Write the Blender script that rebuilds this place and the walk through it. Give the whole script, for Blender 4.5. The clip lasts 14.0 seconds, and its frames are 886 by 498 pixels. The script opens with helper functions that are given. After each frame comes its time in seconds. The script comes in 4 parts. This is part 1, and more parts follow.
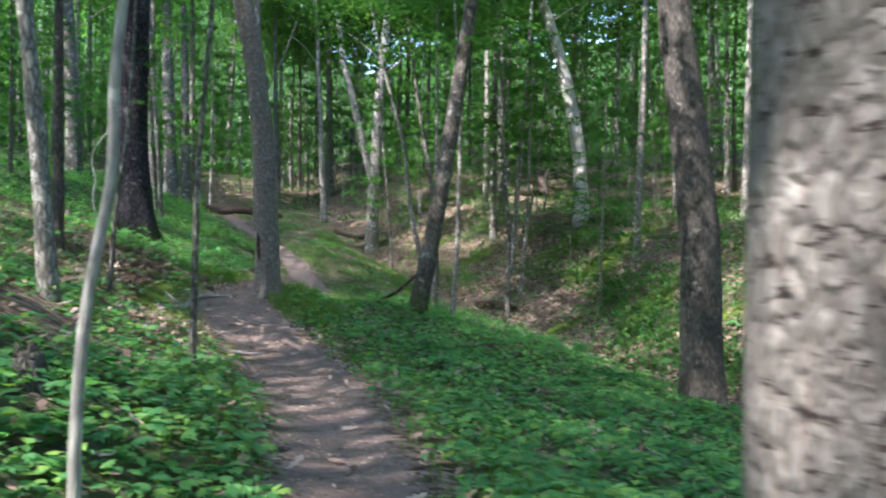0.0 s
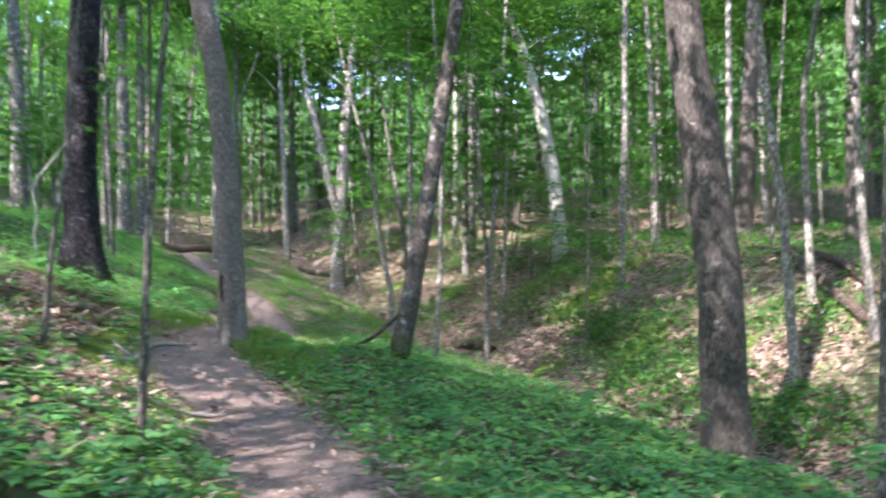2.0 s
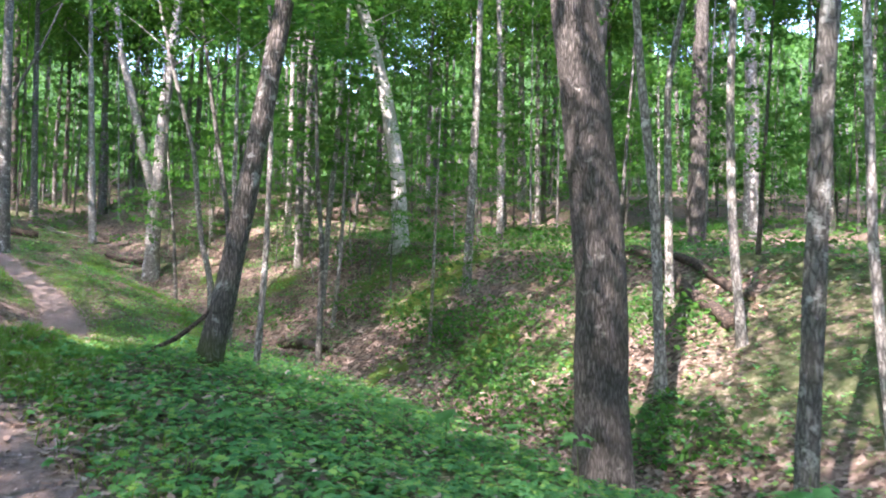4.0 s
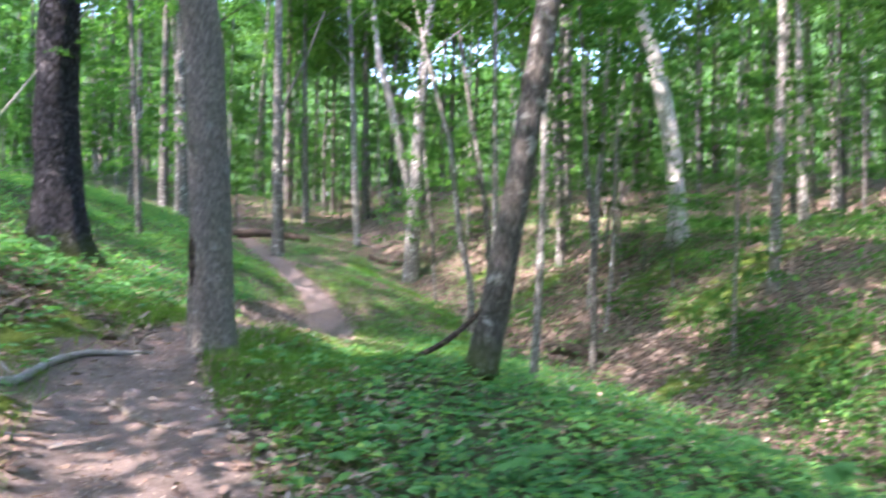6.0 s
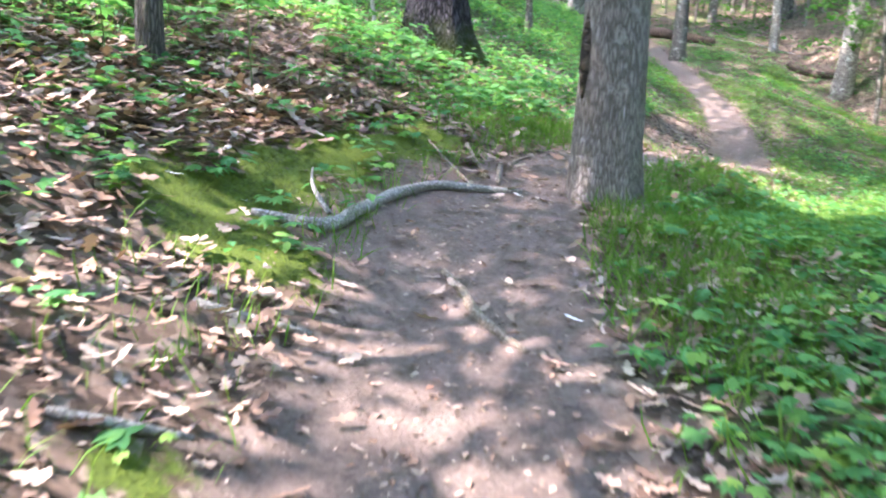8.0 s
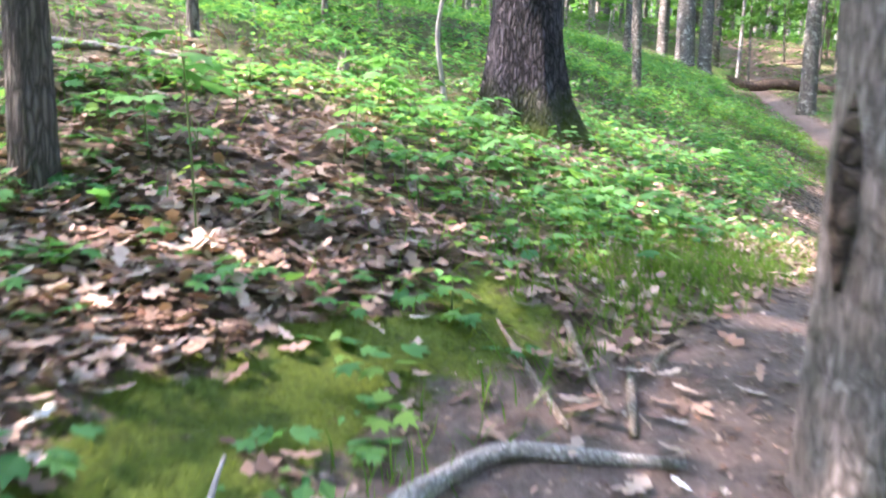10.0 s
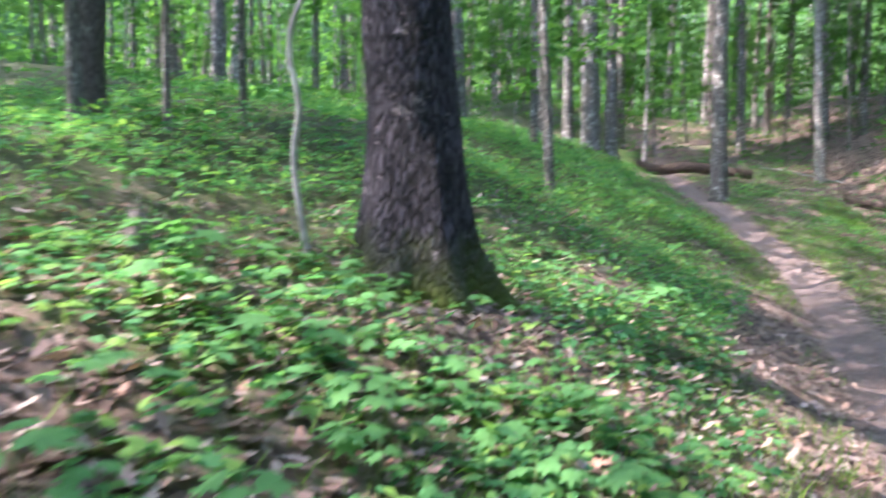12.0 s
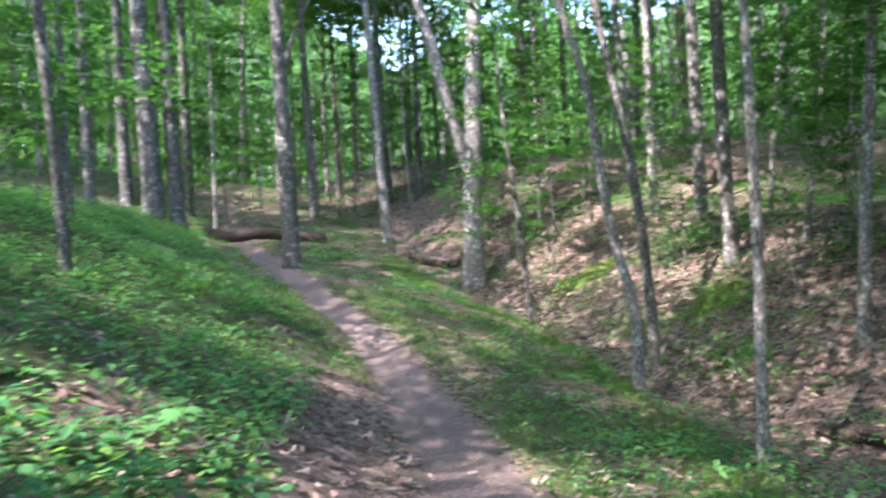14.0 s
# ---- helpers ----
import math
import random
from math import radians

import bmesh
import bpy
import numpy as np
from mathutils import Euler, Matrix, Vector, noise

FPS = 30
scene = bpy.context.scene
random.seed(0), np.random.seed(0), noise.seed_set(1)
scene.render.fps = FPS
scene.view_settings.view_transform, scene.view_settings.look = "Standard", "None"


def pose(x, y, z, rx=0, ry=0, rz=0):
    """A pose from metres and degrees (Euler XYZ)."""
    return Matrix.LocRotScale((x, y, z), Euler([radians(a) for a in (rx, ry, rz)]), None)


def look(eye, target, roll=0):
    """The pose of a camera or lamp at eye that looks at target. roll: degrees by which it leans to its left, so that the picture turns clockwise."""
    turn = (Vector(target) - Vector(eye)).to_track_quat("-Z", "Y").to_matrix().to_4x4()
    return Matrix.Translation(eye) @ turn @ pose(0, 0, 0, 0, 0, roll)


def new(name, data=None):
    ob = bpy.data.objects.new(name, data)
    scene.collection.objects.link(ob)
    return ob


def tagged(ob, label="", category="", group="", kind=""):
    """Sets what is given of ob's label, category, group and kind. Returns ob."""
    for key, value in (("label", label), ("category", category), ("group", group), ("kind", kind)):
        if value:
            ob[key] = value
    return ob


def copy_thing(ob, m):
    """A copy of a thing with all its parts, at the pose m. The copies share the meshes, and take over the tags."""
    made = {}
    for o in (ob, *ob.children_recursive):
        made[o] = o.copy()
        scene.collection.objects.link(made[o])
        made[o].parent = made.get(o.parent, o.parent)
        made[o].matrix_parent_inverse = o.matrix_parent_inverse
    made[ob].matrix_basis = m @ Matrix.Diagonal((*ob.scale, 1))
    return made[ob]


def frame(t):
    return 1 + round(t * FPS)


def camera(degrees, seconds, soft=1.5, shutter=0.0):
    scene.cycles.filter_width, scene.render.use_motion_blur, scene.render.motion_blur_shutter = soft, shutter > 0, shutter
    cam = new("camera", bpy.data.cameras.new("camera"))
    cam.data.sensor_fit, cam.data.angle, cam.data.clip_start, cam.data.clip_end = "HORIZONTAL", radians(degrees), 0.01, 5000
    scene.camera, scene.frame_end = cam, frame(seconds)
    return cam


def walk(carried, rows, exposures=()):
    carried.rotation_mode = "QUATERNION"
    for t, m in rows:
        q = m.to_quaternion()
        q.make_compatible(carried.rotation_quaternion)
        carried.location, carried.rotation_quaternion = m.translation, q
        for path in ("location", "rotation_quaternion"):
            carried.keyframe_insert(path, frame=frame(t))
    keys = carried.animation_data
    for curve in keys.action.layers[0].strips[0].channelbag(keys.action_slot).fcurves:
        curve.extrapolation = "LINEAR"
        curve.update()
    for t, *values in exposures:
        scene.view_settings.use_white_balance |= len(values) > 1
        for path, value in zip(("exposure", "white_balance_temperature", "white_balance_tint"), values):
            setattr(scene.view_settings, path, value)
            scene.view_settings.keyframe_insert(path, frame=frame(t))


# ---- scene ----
cam = camera(59.8, 14.0, soft=2.0, shutter=0.5)
EXPOSURE = 3.7
PATH = [
    (0, (0.016, 0.07, 1.391), (0.017, 2.07, 1.383), 0.7),
    (0.5, (-0.274, 0.303, 1.414), (-0.353, 2.301, 1.419), 0.6),
    (1, (-0.385, 0.672, 1.412), (-0.46, 2.671, 1.431), -1.9),
    (1.5, (-0.412, 1.103, 1.434), (-0.46, 3.101, 1.513), -3.3),
    (2, (-0.394, 1.487, 1.416), (-0.293, 3.483, 1.502), 0.0),
    (2.5, (-0.281, 1.95, 1.419), (0.073, 3.917, 1.475), 0.7),
    (2.7, (-0.244, 2.168, 1.421), (0.208, 4.116, 1.428), 0.7),
    (4.8, (-0.183, 4.854, 1.329), (0.341, 6.778, 1.481), 1.2),
    (5, (-0.201, 5.12, 1.321), (0.222, 7.068, 1.483), 0.9),
    (5.5, (-0.28, 5.812, 1.272), (-0.148, 7.803, 1.407), 1.6),
    (6, (-0.443, 6.432, 1.217), (-0.552, 8.427, 1.29), 0.8),
    (6.5, (-0.678, 7.035, 1.16), (-1.102, 8.986, 1.03), -0.3),
    (6.8, (-0.844, 7.412, 1.144), (-1.452, 9.299, 0.875), 1.1),
    (7.2, (-1.062, 7.943, 1.155), (-1.836, 9.736, 0.725), 1.6),
    (9.3, (-2.237, 10.577, 1.39), (-3.393, 12.155, 0.974), 4.6),
    (9.5, (-2.402, 10.807, 1.406), (-3.574, 12.381, 1.017), 4.0),
    (10, (-2.808, 11.346, 1.526), (-4.017, 12.904, 1.193), 1.8),
    (10.5, (-3.216, 11.903, 1.674), (-4.505, 13.405, 1.391), 0.8),
    (11, (-3.613, 12.406, 1.857), (-4.907, 13.914, 1.628), 1.0),
    (11.5, (-3.845, 12.919, 1.999), (-5.067, 14.49, 1.804), 0.1),
    (12, (-3.978, 13.434, 2.163), (-5.017, 15.138, 2.02), 0.6),
    (12.5, (-4.114, 13.996, 2.264), (-4.874, 15.844, 2.19), 0.7),
    (13, (-4.101, 14.539, 2.302), (-4.656, 16.46, 2.26), -0.5),
    (13.2, (-4.077, 14.782, 2.301), (-4.529, 16.73, 2.294), 0.2),
    (13.5, (-4.034, 15.163, 2.292), (-4.34, 17.14, 2.279), -1.2),
    (14, (-3.986, 15.759, 2.256), (-4.049, 17.758, 2.266), -2.7),
]
walk(cam, [(t, look(eye, target, roll)) for t, eye, target, roll in PATH],
     [(t, EXPOSURE + stops, kelvin, tint) for t, stops, kelvin, tint in (
         (0.0, -0.45, 6050, 13), (0.4, -0.3, 6050, 14), (1.0, -0.05, 6050, 17), (1.5, 0.05, 6050, 19), (2.5, 0.1, 6250, 23), (5.0, 0.1, 6200, 24), (6.0, 0.35, 6200, 24), (7.0, 0.6, 6000, 19),
         (9.5, 1.0, 6600, 30), (11.0, 0.45, 6350, 27), (12.0, 0.3, 6100, 26), (13.0, 0.18, 6050, 26), (13.5, 0.13, 6000, 25), (14.0, 0.05, 5950, 23))])

# ---- world and sun ----
SUN_FROM = Vector((-0.62, -0.58, 1.05)).normalized()
world = bpy.data.worlds.new("world")
scene.world = world
world.use_nodes = True
sky = world.node_tree.nodes.new("ShaderNodeTexSky")
sky.sky_type, sky.sun_disc = "NISHITA", False
sky.sun_elevation = math.asin(SUN_FROM.z)
sky.sun_rotation = math.atan2(SUN_FROM.x, SUN_FROM.y)
background = world.node_tree.nodes["Background"]
background.inputs["Strength"].default_value = 0.15
world.node_tree.links.new(sky.outputs[0], background.inputs["Color"])
sun = new("sun", bpy.data.lights.new("sun", "SUN"))
sun.data.energy, sun.data.angle, sun.data.color = 2.0, radians(0.53), (1.0, 0.93, 0.82)
sun.matrix_world = look(SUN_FROM * 60, (0, 0, 0))

# ---- materials ----


def ramp(nodes, stops):
    node = nodes.new("ShaderNodeValToRGB")
    while len(node.color_ramp.elements) < len(stops):
        node.color_ramp.elements.new(0.5)
    for element, (at, colour) in zip(node.color_ramp.elements, stops):
        element.position, element.color = at, (*colour, 1)
    return node


def start(name, roughness=0.85):
    m = bpy.data.materials.new(name)
    m.use_nodes = True
    nodes, links = m.node_tree.nodes, m.node_tree.links
    shader = nodes["Principled BSDF"]
    shader.inputs["Roughness"].default_value = roughness
    shader.inputs["Specular IOR Level"].default_value = 0.25
    return m, nodes, links, shader


def coords(nodes, links, scale):
    place = nodes.new("ShaderNodeTexCoord")
    mapping = nodes.new("ShaderNodeMapping")
    mapping.inputs["Scale"].default_value = scale
    links.new(place.outputs["Object"], mapping.inputs["Vector"])
    return mapping.outputs[0]


def noise_node(nodes, links, vector, scale, detail=6, rough=0.6):
    node = nodes.new("ShaderNodeTexNoise")
    node.inputs["Scale"].default_value = scale
    node.inputs["Detail"].default_value = detail
    node.inputs["Roughness"].default_value = rough
    links.new(vector, node.inputs["Vector"])
    return node.outputs["Fac"]


def mixed(nodes, links, fac, a, b, mode="MIX"):
    node = nodes.new("ShaderNodeMix")
    node.data_type, node.blend_type = "RGBA", mode
    for socket, value in ((node.inputs[0], fac), (node.inputs[6], a), (node.inputs[7], b)):
        if isinstance(value, (int, float)):
            socket.default_value = value
        elif isinstance(value, tuple):
            socket.default_value = (*value, 1)
        else:
            links.new(value, socket)
    return node.outputs[2]


def maths(nodes, links, op, a, b=0.0):
    node = nodes.new("ShaderNodeMath")
    node.operation, node.use_clamp = op, False
    for socket, value in zip(node.inputs, (a, b)):
        if isinstance(value, (int, float)):
            socket.default_value = value
        else:
            links.new(value, socket)
    return node.outputs[0]


def bump(nodes, links, shader, height, strength, distance):
    node = nodes.new("ShaderNodeBump")
    node.inputs["Strength"].default_value, node.inputs["Distance"].default_value = strength, distance
    links.new(height, node.inputs["Height"])
    links.new(node.outputs[0], shader.inputs["Normal"])


def bark(name, dark, mid, light, furrow=(26, 26, 4.5), depth=0.02, patch=0.0, patch_colour=(0.5, 0.46, 0.42), moss=0.0, across=False, crack=0.5, flecks=False):
    """Bark: upright furrows, blotches of lichen (painted sun dapples on BARK_BLACK), and a mossy foot where wanted."""
    m, nodes, links, shader = start(name, 0.9)
    stretched = coords(nodes, links, furrow)
    plain = coords(nodes, links, (1, 1, 1))
    cells = nodes.new("ShaderNodeTexVoronoi")
    cells.feature = "DISTANCE_TO_EDGE"
    cells.inputs["Scale"].default_value = 1.0
    warp = nodes.new("ShaderNodeVectorMath")
    wob = nodes.new("ShaderNodeTexNoise")
    wob.inputs["Scale"].default_value = 1.3
    links.new(stretched, wob.inputs["Vector"])
    links.new(stretched, warp.inputs[0])
    links.new(wob.outputs["Color"], warp.inputs[1])
    links.new(warp.outputs[0], cells.inputs["Vector"])
    ridge = ramp(nodes, [(0.0, (0, 0, 0)), (0.3, (1, 1, 1))])
    links.new(cells.outputs["Distance"], ridge.inputs[0])
    grain = noise_node(nodes, links, stretched, 2.5, 8, 0.7)
    blotch = noise_node(nodes, links, plain, 2.2, 5, 0.65)
    tone = ramp(nodes, [(0.25, dark), (0.55, mid), (0.8, light)])
    links.new(maths(nodes, links, "ADD", maths(nodes, links, "MULTIPLY", grain, 0.55), maths(nodes, links, "MULTIPLY", blotch, 0.45)), tone.inputs[0])
    cracks = mixed(nodes, links, ridge.outputs[0], tuple(c * crack for c in dark), tone.outputs[0])
    colour = cracks
    if patch:
        spots = ramp(nodes, [(0.62 - patch * 0.25, (0, 0, 0)), (0.68 - patch * 0.2, (1, 1, 1))])
        links.new(noise_node(nodes, links, plain, 5.0, 8, 0.7), spots.inputs[0])
        colour = mixed(nodes, links, maths(nodes, links, "MULTIPLY", spots.outputs[0], 0.85), colour, patch_colour)
    if across:
        bands = coords(nodes, links, (3, 3, 14))
        rings = ramp(nodes, [(0.6, (0, 0, 0)), (0.68, (1, 1, 1))])
        links.new(noise_node(nodes, links, bands, 1.5, 4), rings.inputs[0])
        colour = mixed(nodes, links, rings.outputs[0], colour, dark)
    if flecks:
        marks = ramp(nodes, [(0.58, (0, 0, 0)), (0.63, (1, 1, 1))])
        links.new(noise_node(nodes, links, coords(nodes, links, (15, 15, 48)), 1.0, 4, 0.55), marks.inputs[0])
        splits = ramp(nodes, [(0.56, (0, 0, 0)), (0.66, (1, 1, 1))])
        links.new(noise_node(nodes, links, coords(nodes, links, (34, 34, 9)), 1.0, 4, 0.55), splits.inputs[0])
        colour = mixed(nodes, links, maths(nodes, links, "MULTIPLY", splits.outputs[0], 0.6), colour, (0.26, 0.2, 0.18))
        colour = mixed(nodes, links, marks.outputs[0], colour, (0.06, 0.045, 0.045))
    if moss:
        split = nodes.new("ShaderNodeSeparateXYZ")
        links.new(plain, split.inputs[0])
        edge = maths(nodes, links, "ADD", split.outputs[2], maths(nodes, links, "MULTIPLY", blotch, 0.8))
        low = ramp(nodes, [(0.0, (1, 1, 1)), (1.0, (0, 0, 0))])
        links.new(maths(nodes, links, "DIVIDE", maths(nodes, links, "SUBTRACT", edge, moss), 0.5), low.inputs[0])
        colour = mixed(nodes, links, low.outputs[0], colour, (0.065, 0.09, 0.016))
    links.new(colour, shader.inputs["Base Color"])
    relief = maths(nodes, links, "ADD", ridge.outputs[0], maths(nodes, links, "MULTIPLY", grain, 0.6))
    bump(nodes, links, shader, relief, 0.9, depth)
    return m


def leafy(name, colours, through_light=0.45, roughness=0.6):
    """Thin leaves: light passes through them; each leaf has its own tone."""
    m, nodes, links, shader = start(name, roughness)
    shader.inputs["Specular IOR Level"].default_value = 0.12
    island = nodes.new("ShaderNodeNewGeometry").outputs["Random Per Island"]
    tone = ramp(nodes, [(i / (len(colours) - 1), c) for i, c in enumerate(colours)])
    links.new(island, tone.inputs[0])
    blotch = noise_node(nodes, links, coords(nodes, links, (1, 1, 1)), 0.7, 3)
    shade = ramp(nodes, [(0.3, (0.7, 0.7, 0.7)), (0.7, (1.15, 1.12, 1.0))])
    links.new(blotch, shade.inputs[0])
    colour = mixed(nodes, links, 1.0, tone.outputs[0], shade.outputs[0], "MULTIPLY")
    links.new(colour, shader.inputs["Base Color"])
    glow = nodes.new("ShaderNodeBsdfTranslucent")
    warm = mixed(nodes, links, 1.0, colour, (1.15, 1.3, 0.75), "MULTIPLY")
    links.new(warm, glow.inputs["Color"])
    mix = nodes.new("ShaderNodeMixShader")
    mix.inputs[0].default_value = through_light
    links.new(shader.outputs[0], mix.inputs[1])
    links.new(glow.outputs[0], mix.inputs[2])
    links.new(mix.outputs[0], nodes["Material Output"].inputs["Surface"])
    return m


def soil():
    """Forest floor: leaf litter, trodden earth and moss, laid out by the masks of the ground."""
    m, nodes, links, shader = start("forest_floor", 0.95)
    at = coords(nodes, links, (1, 1, 1))
    cells = nodes.new("ShaderNodeTexVoronoi")
    cells.inputs["Scale"].default_value = 14
    cells.inputs["Randomness"].default_value = 1.0
    links.new(at, cells.inputs["Vector"])
    split = nodes.new("ShaderNodeSeparateColor")
    links.new(cells.outputs["Color"], split.inputs[0])
    litter = ramp(nodes, [(0.0, (0.045, 0.03, 0.024)), (0.35, (0.115, 0.078, 0.06)), (0.7, (0.2, 0.14, 0.112)), (1.0, (0.31, 0.24, 0.2))])
    links.new(split.outputs[0], litter.inputs[0])
    fine = noise_node(nodes, links, at, 38, 6, 0.7)
    grit = noise_node(nodes, links, at, 9, 8, 0.7)
    earth = ramp(nodes, [(0.3, (0.105, 0.077, 0.067)), (0.5, (0.2, 0.148, 0.13)), (0.72, (0.31, 0.238, 0.208))])
    links.new(maths(nodes, links, "ADD", maths(nodes, links, "MULTIPLY", fine, 0.5), maths(nodes, links, "MULTIPLY", grit, 0.5)), earth.inputs[0])
    green = ramp(nodes, [(0.32, (0.035, 0.055, 0.012)), (0.68, (0.15, 0.21, 0.03))])
    links.new(maths(nodes, links, "ADD", maths(nodes, links, "MULTIPLY", fine, 0.55), maths(nodes, links, "MULTIPLY", noise_node(nodes, links, at, 4.5, 6, 0.7), 0.45)), green.inputs[0])
    masks = {}
    for key in ("trodden", "mossy", "growth"):
        node = nodes.new("ShaderNodeAttribute")
        node.attribute_name = key
        rough = maths(nodes, links, "ADD", node.outputs["Fac"], maths(nodes, links, "MULTIPLY", maths(nodes, links, "SUBTRACT", grit, 0.5), 1.5))
        edge = ramp(nodes, [(0.4, (0, 0, 0)), (0.6, (1, 1, 1))])
        links.new(rough, edge.inputs[0])
        masks[key] = edge.outputs[0]
    grown = mixed(nodes, links, maths(nodes, links, "MULTIPLY", masks["growth"], 0.75), litter.outputs[0], (0.055, 0.085, 0.025))
    trodden = mixed(nodes, links, masks["trodden"], grown, earth.outputs[0])
    colour = mixed(nodes, links, masks["mossy"], trodden, green.outputs[0])
    links.new(colour, shader.inputs["Base Color"])
    relief = maths(nodes, links, "ADD", maths(nodes, links, "MULTIPLY", split.outputs[1], 0.5), maths(nodes, links, "ADD", grit, fine))
    bump(nodes, links, shader, relief, 1.0, 0.04)
    return m


BARK_OAK = bark("oak_bark", (0.24, 0.2, 0.182), (0.41, 0.35, 0.325), (0.54, 0.475, 0.445), (60, 60, 9), 0.012, 0.15, (0.42, 0.38, 0.36))
# The pinkish-grey patches paint dapples of sunlight into the black bark.
BARK_BLACK = bark("black_oak_bark", (0.016, 0.015, 0.022), (0.1, 0.09, 0.112), (0.34, 0.3, 0.345), (25, 25, 6), 0.06, 0.1, (0.33, 0.28, 0.3), moss=0.4, crack=0.3)
BARK_RED = bark("red_oak_bark", (0.1, 0.088, 0.08), (0.2, 0.175, 0.16), (0.32, 0.285, 0.26), (40, 40, 6), 0.02, 0.06, (0.33, 0.31, 0.28))
BARK_PALE = bark("pale_bark", (0.2, 0.18, 0.165), (0.40, 0.37, 0.34), (0.58, 0.54, 0.51), (18, 18, 6), 0.006, 0.25, (0.62, 0.6, 0.56), across=True)
BARK_CHERRY = bark("scaly_bark", (0.26, 0.23, 0.21), (0.37, 0.335, 0.31), (0.47, 0.43, 0.4), (30, 30, 15), 0.012, 0.1, (0.48, 0.43, 0.4), flecks=True, crack=0.75)
BARK_WHITE = bark("smooth_white_bark", (0.34, 0.32, 0.3), (0.55, 0.52, 0.49), (0.68, 0.65, 0.62), (9, 9, 5), 0.005, 0.15, (0.7, 0.68, 0.64), crack=0.85)
BARK_GREY = bark("grey_bark", (0.12, 0.11, 0.10), (0.22, 0.205, 0.185), (0.34, 0.32, 0.29), (22, 22, 6), 0.012, 0.3, (0.42, 0.41, 0.38))
BARK_MOSSY = bark("mossy_foot_bark", (0.11, 0.095, 0.085), (0.23, 0.195, 0.175), (0.35, 0.31, 0.28), (26, 26, 5), 0.02, 0.25, (0.42, 0.40, 0.37), moss=0.4)
DEADWOOD = bark("weathered_wood", (0.27, 0.25, 0.235), (0.39, 0.365, 0.345), (0.5, 0.475, 0.455), (40, 40, 40), 0.006, 0.1, (0.52, 0.5, 0.48), crack=0.7)
ROOT = bark("tan_root", (0.2, 0.155, 0.12), (0.33, 0.265, 0.215), (0.45, 0.37, 0.305), (40, 40, 40), 0.006, 0.1, (0.44, 0.38, 0.33), crack=0.7)
ROTTEN = bark("rotten_log_bark", (0.055, 0.04, 0.033), (0.14, 0.1, 0.08), (0.25, 0.185, 0.15), (12, 12, 12), 0.02, 0.12, (0.14, 0.15, 0.06))
CANOPY = leafy("canopy_leaves", [(0.045, 0.125, 0.03), (0.07, 0.17, 0.04), (0.11, 0.22, 0.05)], 0.55)
UNDERSTORY = leafy("understory_leaves", [(0.045, 0.135, 0.04), (0.07, 0.18, 0.05), (0.11, 0.23, 0.055)], 0.55)
SEEDLING = leafy("seedling_leaves", [(0.062, 0.2, 0.08), (0.095, 0.265, 0.105), (0.14, 0.33, 0.115), (0.25, 0.41, 0.1)], 0.48)
GRASS = leafy("grass_blades", [(0.08, 0.18, 0.03), (0.13, 0.25, 0.045), (0.2, 0.31, 0.065)], 0.4)
DRY_LEAF = leafy("dry_leaves", [(0.1, 0.066, 0.058), (0.22, 0.145, 0.125), (0.34, 0.235, 0.205), (0.46, 0.37, 0.34), (0.29, 0.16, 0.125)], 0.12, 0.7)
BACKDROP, nodes, links, shader = start("distant_foliage", 0.95)
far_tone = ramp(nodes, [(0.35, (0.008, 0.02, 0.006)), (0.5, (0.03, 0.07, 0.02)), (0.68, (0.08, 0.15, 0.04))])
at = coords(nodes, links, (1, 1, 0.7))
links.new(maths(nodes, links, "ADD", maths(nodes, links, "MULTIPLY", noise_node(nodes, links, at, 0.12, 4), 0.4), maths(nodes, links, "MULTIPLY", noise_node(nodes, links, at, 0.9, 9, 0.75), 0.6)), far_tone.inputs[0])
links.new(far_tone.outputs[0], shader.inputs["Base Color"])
MOSS = leafy("moss_cushion", [(0.06, 0.1, 0.014), (0.115, 0.17, 0.024), (0.2, 0.255, 0.04)], 0.25, 0.8)
SINGLE_LEAF, nodes, links, shader = start("single_dry_leaf", 0.75)
leaf_tone = ramp(nodes, [(0.0, (0.12, 0.075, 0.055)), (0.4, (0.27, 0.18, 0.14)), (0.85, (0.38, 0.29, 0.24)), (1.0, (0.55, 0.5, 0.46))])
links.new(nodes.new("ShaderNodeObjectInfo").outputs["Random"], leaf_tone.inputs[0])
veins = mixed(nodes, links, noise_node(nodes, links, coords(nodes, links, (6, 2, 6)), 2.0), leaf_tone.outputs[0], (0.22, 0.15, 0.11))
links.new(veins, shader.inputs["Base Color"])
SOIL = soil()

# ---- the lie of the land ----
PATH_X = ([-30, -10, 0, 4.4, 7.9, 10.6, 12, 13.5, 15.8, 18, 21, 23.2, 26.3, 28.5, 30.9, 36, 40.3, 45, 60, 120], [2, 0.6, 0.05, -0.43, -1.2, -2.24, -3.15, -3.75, -3.5, -3.5, -3.7, -3.85, -4.35, -5.0, -5.9, -8.3, -10.5, -12.8, -18, -40])
PATH_Z = ([-30, -10, 0, 4.4, 7.9, 10.6, 12, 13.5, 15.8, 18, 21, 25.8, 28, 30.6, 37, 45, 60, 120], [0.3, 0.1, 0.02, 0, -0.2, -0.06, 0.2, 0.5, 0.72, 0.38, 0.06, -0.34, -0.08, 0.55, 1.75, 3.2, 6.9, 13])
PATH_HALF = ([0, 6, 9, 12.5, 14, 16, 19, 22, 27, 31, 36, 60], [0.36, 0.38, 0.7, 0.72, 0.38, 0.33, 0.42, 0.54, 0.55, 0.42, 0.34, 0.25])
